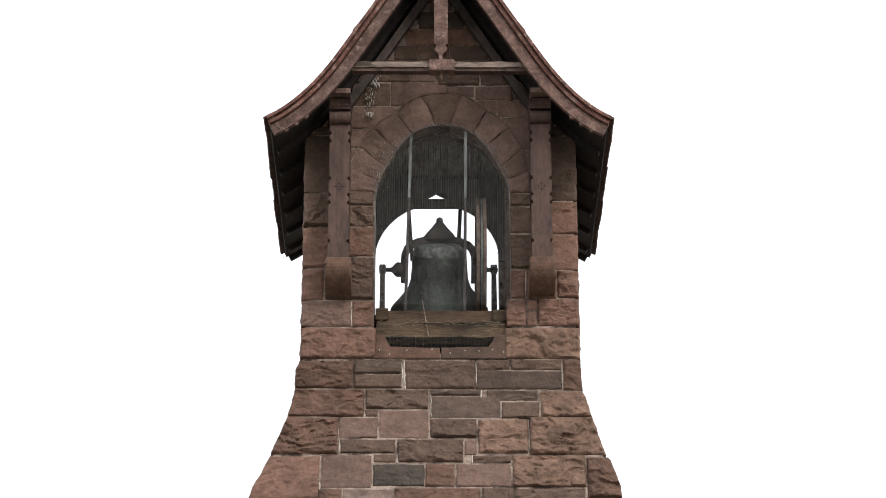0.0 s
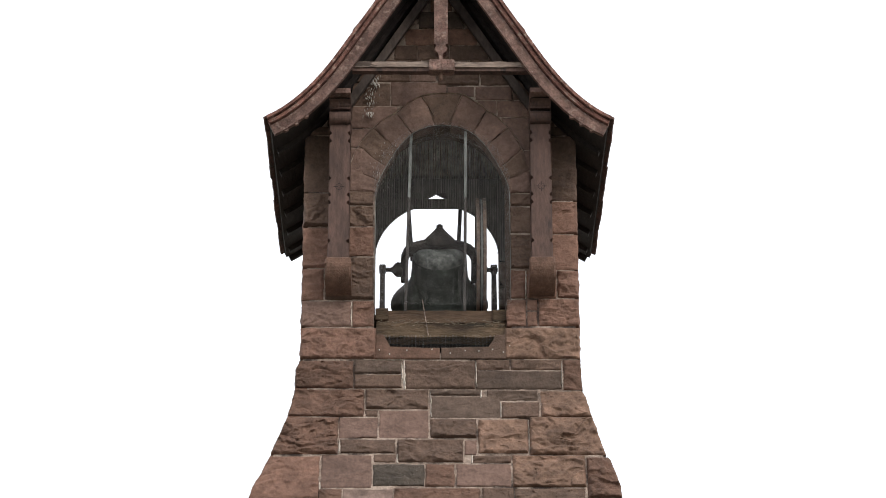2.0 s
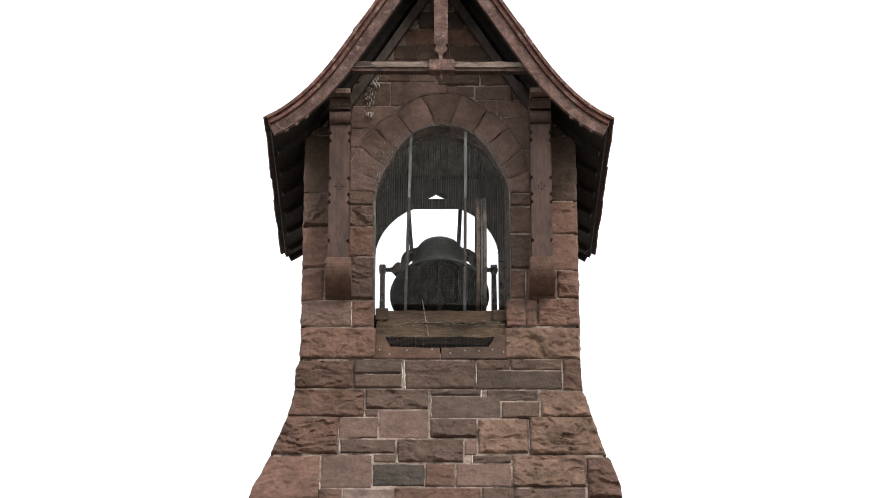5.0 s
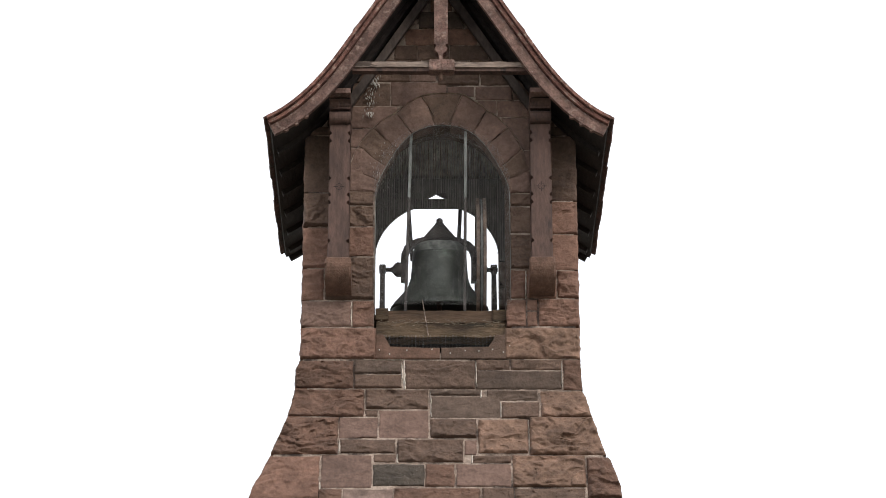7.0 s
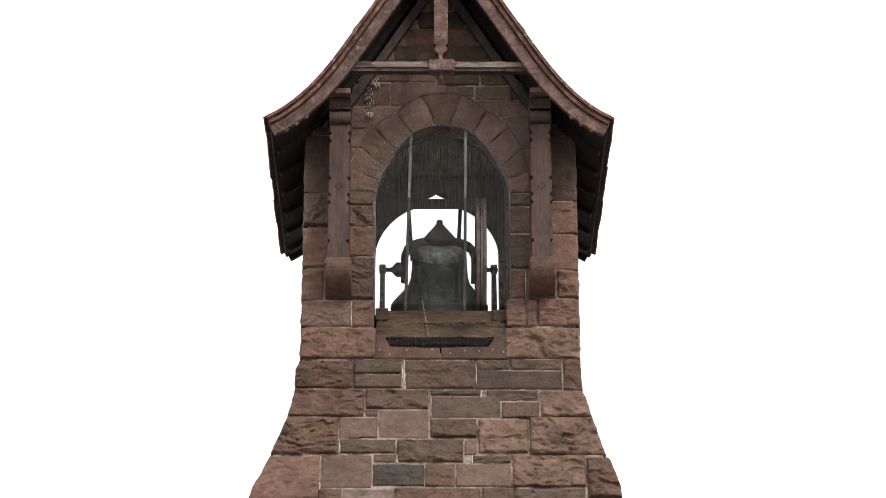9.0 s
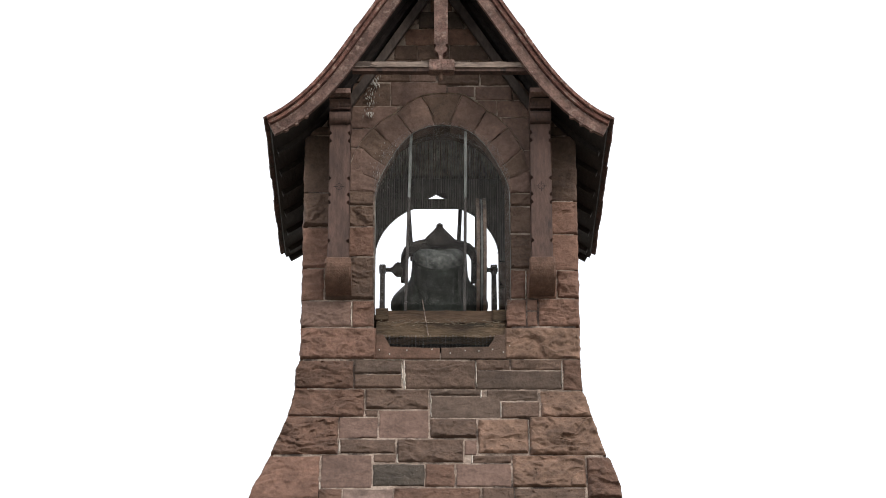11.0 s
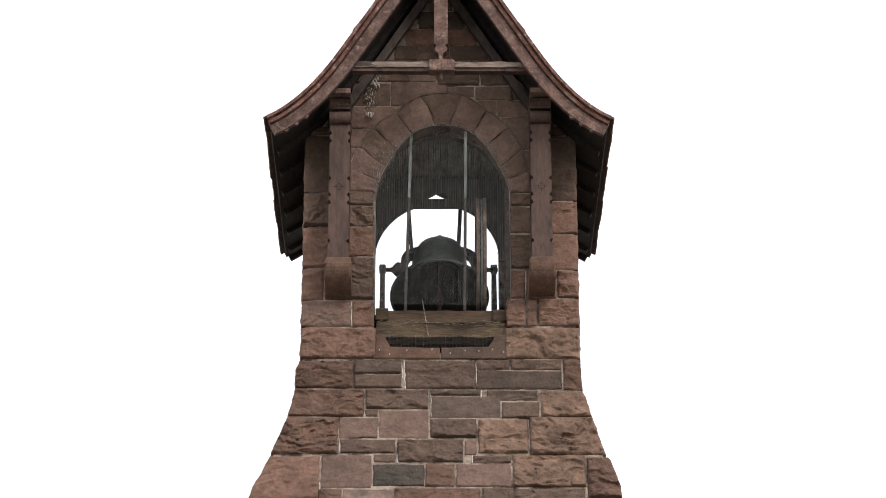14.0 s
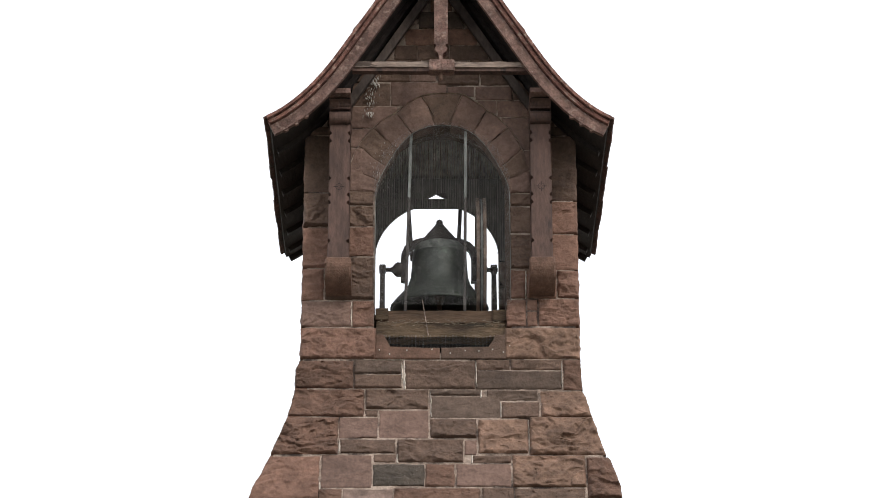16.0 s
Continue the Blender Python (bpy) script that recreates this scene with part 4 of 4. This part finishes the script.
# a thin mottled shell over the crown, paler than the bell below it
bm = bmesh.new()
lathe(bm, [(0.095, 0.2535), (0.151, 0.2500), (0.1955, 0.2400), (0.2215, 0.2170), (0.2395, 0.1750), (0.246, 0.145)], 64, ends=False)
for v in bm.verts:
    v.co *= 1 + 0.012 * noise.noise(v.co * 14)
part("pale_crown", bm, PALE_BRONZE, body, "pale grey mottled crown", smooth=True)

yoke_mid = [(-0.322, -0.12), (-0.324, -0.02), (-0.324, 0.07), (-0.318, 0.14), (-0.296, 0.197), (-0.262, 0.230), (-0.20, 0.256), (-0.10, 0.280), (0.0, 0.290)]
yoke_mid += [(-x, z) for x, z in reversed(yoke_mid[:-1])]
bm = bmesh.new()
rows = []
for i, (x, z) in enumerate(yoke_mid):
    a, b = yoke_mid[max(0, i - 1)], yoke_mid[min(len(yoke_mid) - 1, i + 1)]
    t = Vector((b[0] - a[0], 0, b[1] - a[1])).normalized()
    nrm = Vector((-t.z, 0, t.x))
    w, d = 0.032, 0.055
    rows.append([bm.verts.new(Vector((x, 0, z)) + nrm * u + Vector((0, v, 0))) for u, v in ((w, -d * 0.6), (w, d * 0.6), (-w, d), (-w, -d))])
for p, q in zip(rows, rows[1:]):
    for k in range(4):
        bm.faces.new((p[k], q[k], q[(k + 1) % 4], p[(k + 1) % 4]))
bm.faces.new(rows[0])
bm.faces.new(rows[-1][::-1])
yoke = part("yoke", bm, IRON, bell, "dark cast-iron yoke")
bm = bmesh.new()
lathe(bm, [(0.150, 0.285), (0.140, 0.314), (0.116, 0.345), (0.090, 0.372), (0.064, 0.402), (0.042, 0.430), (0.029, 0.446), (0.031, 0.460), (0.026, 0.476), (0.004, 0.488)], 28)
for v in bm.verts:
    v.co.y *= 0.5
part("finial", bm, IRON, yoke, smooth=True)
for s in (-1, 1):
    bm = bmesh.new()
    lathe(bm, [(0.050, 0.0), (0.066, 0.02), (0.070, 0.05), (0.056, 0.075), (0.030, 0.095), (0.020, 0.11), (0.019, 0.20)], 24, "x", (0, 0, 0))
    for v in bm.verts:
        v.co = Vector((s * (0.335 + v.co.x), v.co.y, v.co.z))
    part("gudgeon", bm, IRON, yoke, smooth=True)

# wheel with a grooved rim
WX, WR = 0.384, 0.66
wheel = part("wheel", lathe(bmesh.new(), [(0.03, -0.05), (0.085, -0.045), (0.085, 0.025), (0.03, 0.03)], 32, "x", (WX, 0, 0)), IRON, bell, "grooved brown bell wheel")
for x0, x1, r, mat in ((-0.052, -0.024, WR, RIM), (-0.024, 0.010, WR - 0.035, IRON), (0.010, 0.038, WR, RIM)):
    bm = bmesh.new()
    ring = [(r - 0.075, x0), (r, x0), (r, x1), (r - 0.075, x1)]
    lathe(bm, ring, 72, "x", (WX, 0, 0))
    for f in [f for f in bm.faces if len(f.verts) > 4]:
        bm.faces.remove(f)
    first, last = [v for v in bm.verts][:72], [v for v in bm.verts][-72:]
    for k in range(72):
        bm.faces.new((first[k], last[k], last[(k + 1) % 72], first[(k + 1) % 72]))
    part("rim", bm, mat, wheel)
bm = bmesh.new()
lathe(bm, [(WR - 0.034, -0.006), (WR - 0.012, -0.006), (WR - 0.012, 0.006), (WR - 0.034, 0.006)], 72, "x", (WX - 0.004, 0, 0))
for f in [f for f in bm.faces if len(f.verts) > 4]:
    bm.faces.remove(f)
part("rope", bm, STEEL, wheel, "pale rope in the groove")
for k in range(6):
    a = k * math.pi / 3 + 0.2
    part("spoke", bar(bmesh.new(), (WX - 0.01, 0.03 * math.cos(a), 0.03 * math.sin(a)), (WX - 0.01, (WR - 0.04) * math.cos(a), (WR - 0.04) * math.sin(a)), 0.04, 0.05), IRON, wheel)

# clapper, hung inside the crown
clapper = part("clapper", lathe(bmesh.new(), [(0.004, 0.02), (0.016, 0.0), (0.013, -0.10), (0.016, -0.38), (0.036, -0.44), (0.048, -0.49), (0.038, -0.54), (0.024, -0.565), (0.022, -0.62), (0.004, -0.63)], 20),
               CLAPPER, bell, "dark rusty iron clapper", smooth=True)

# ---- streaks of droppings on the stones, and painted glints of sunlit netting ----
rnd = random.Random(8)
verts, faces = [], []
# the clusters below 12.5 paint sunlit net strands; the higher ones are droppings
for cx, cz, sx, sz, count in ((-0.61, 13.16, 0.045, 0.06, 80), (-0.645, 13.02, 0.05, 0.07, 50), (-0.62, 12.93, 0.035, 0.08, 24), (-0.655, 12.83, 0.045, 0.03, 40), (-0.57, 12.40, 0.06, 0.12, 14), (-0.55, 12.2, 0.05, 0.12, 22), (-0.50, 12.10, 0.08, 0.12, 22), (-0.42, 12.42, 0.06, 0.10, 14)):
    for _ in range(count):
        x, z = rnd.gauss(cx, sx * 0.6), rnd.gauss(cz, sz * 0.6)
        w, h, k = rnd.uniform(0.0010, 0.0030) * (1.0 if cz > 12.5 else 0.6), rnd.uniform(0.004, 0.022), len(verts)
        y = -0.047
        verts += [(x - w, y, z), (x, y - 0.002, z - h), (x + w, y, z), (x, y - 0.002, z + h * 0.4), (x, y + 0.03, z)]
        faces += [(k, k + 1, k + 3), (k + 1, k + 2, k + 3), (k, k + 4, k + 1), (k + 1, k + 4, k + 2), (k + 2, k + 4, k + 3), (k + 3, k + 4, k)]
tagged(obj("white_streaks", verts, faces, LIME, wall_front, "white bird droppings on the stones and painted sunlit strands on the netting"), kind="stuff")

# ---- white mortar smeared on some joints, and hooks that hold the netting ----
def smear(x0, z0, x1, z1, wide, seed):
    n = max(3, int(math.hypot(x1 - x0, z1 - z0) / 0.02))
    verts, faces = [], []
    for i in range(n + 1):
        f = i / n
        x, z = x0 + (x1 - x0) * f, z0 + (z1 - z0) * f
        w = 1.25 * wide * (0.35 + 0.9 * abs(noise.noise(Vector((f * 7, seed, 0)))) + 0.25 * math.sin(f * math.pi))
        dx, dz = (w, 0) if abs(z1 - z0) > abs(x1 - x0) else (0, w)
        j = 0.006 * noise.noise(Vector((f * 9, seed, 5)))
        y = -lean(z) - 0.020
        verts += [(x - dx + j, y + 0.02, z - dz + j), (x + j, y, z + j), (x + dx + j, y + 0.02, z + dz + j)]
    for i in range(n):
        k = 3 * i
        faces += [(k, k + 1, k + 4, k + 3), (k + 1, k + 2, k + 5, k + 4)]
    return verts, faces


SMEARS = [(-0.315, 10.18, -0.325, 10.45, 0.013), (-0.335, 10.27, -0.345, 10.42, 0.012), (-0.60, 10.452, -0.32, 10.455, 0.006), (0.745, 11.03, 0.750, 11.30, 0.009), (-0.79, 10.78, -0.795, 11.0, 0.008),
          (-0.37, 9.43, -0.372, 9.52, 0.010), (0.262, 9.43, 0.268, 9.51, 0.012), (0.31, 10.20, 0.305, 10.44, 0.007), (-0.085, 9.90, -0.09, 10.16, 0.007), (0.52, 9.90, 0.515, 10.05, 0.006),
          (1.055, 10.20, 1.05, 10.44, 0.006), (-0.875, 9.53, -0.87, 9.66, 0.006), (0.76, 9.55, 0.75, 9.86, 0.005), (-1.03, 9.16, -1.03, 9.24, 0.009), (0.345, 10.10, 0.35, 10.17, 0.010)]
verts, faces = [], []
for i, row in enumerate(SMEARS):
    v, f = smear(*row, i * 2.7)
    k = len(verts)
    verts += v
    faces += [tuple(n + k for n in q) for q in f]
tagged(obj("mortar_smears", verts, faces, PALE, wall_base, "white mortar smeared on the joints"), kind="stuff")
for x, z in ((-0.45, 10.50), (-0.30, 10.535), (-0.08, 10.545), (0.08, 10.51), (0.21, 10.535), (0.33, 10.53), (0.45, 10.545), (0.545, 10.52), (0.60, 10.70), (0.60, 10.58), (-0.54, 10.54)):
    tagged(part("netting_hook", box(bmesh.new(), x - 0.0045, x + 0.0045, -0.034, 0.0, z - 0.0045, z + 0.0045, 0.001), LIME), "small pale hook that holds the wire netting", "hook", "netting hooks")

# ---- swing ----
def swing(t):
    """Degrees by which the mouth hangs towards the front; the period shortens a little as the swing dies down."""
    turns = (2.297 - math.sqrt(2.297 ** 2 - 0.024 * (t - 0.805))) / 0.012
    return (55.5 - 0.25 * t) * math.cos(2 * math.pi * turns)


def motions():
    times = [i / 10 for i in range(161)]
    walk(bell, [(t, pose(-0.012, AX_Y, AX_Z, -swing(t), 0, 0)) for t in times])
    walk(clapper, [(t, pose(0, 0, 0.17, 24 * math.tanh(swing(t - 0.08) / 22), 0, 0)) for t in times])


motions()
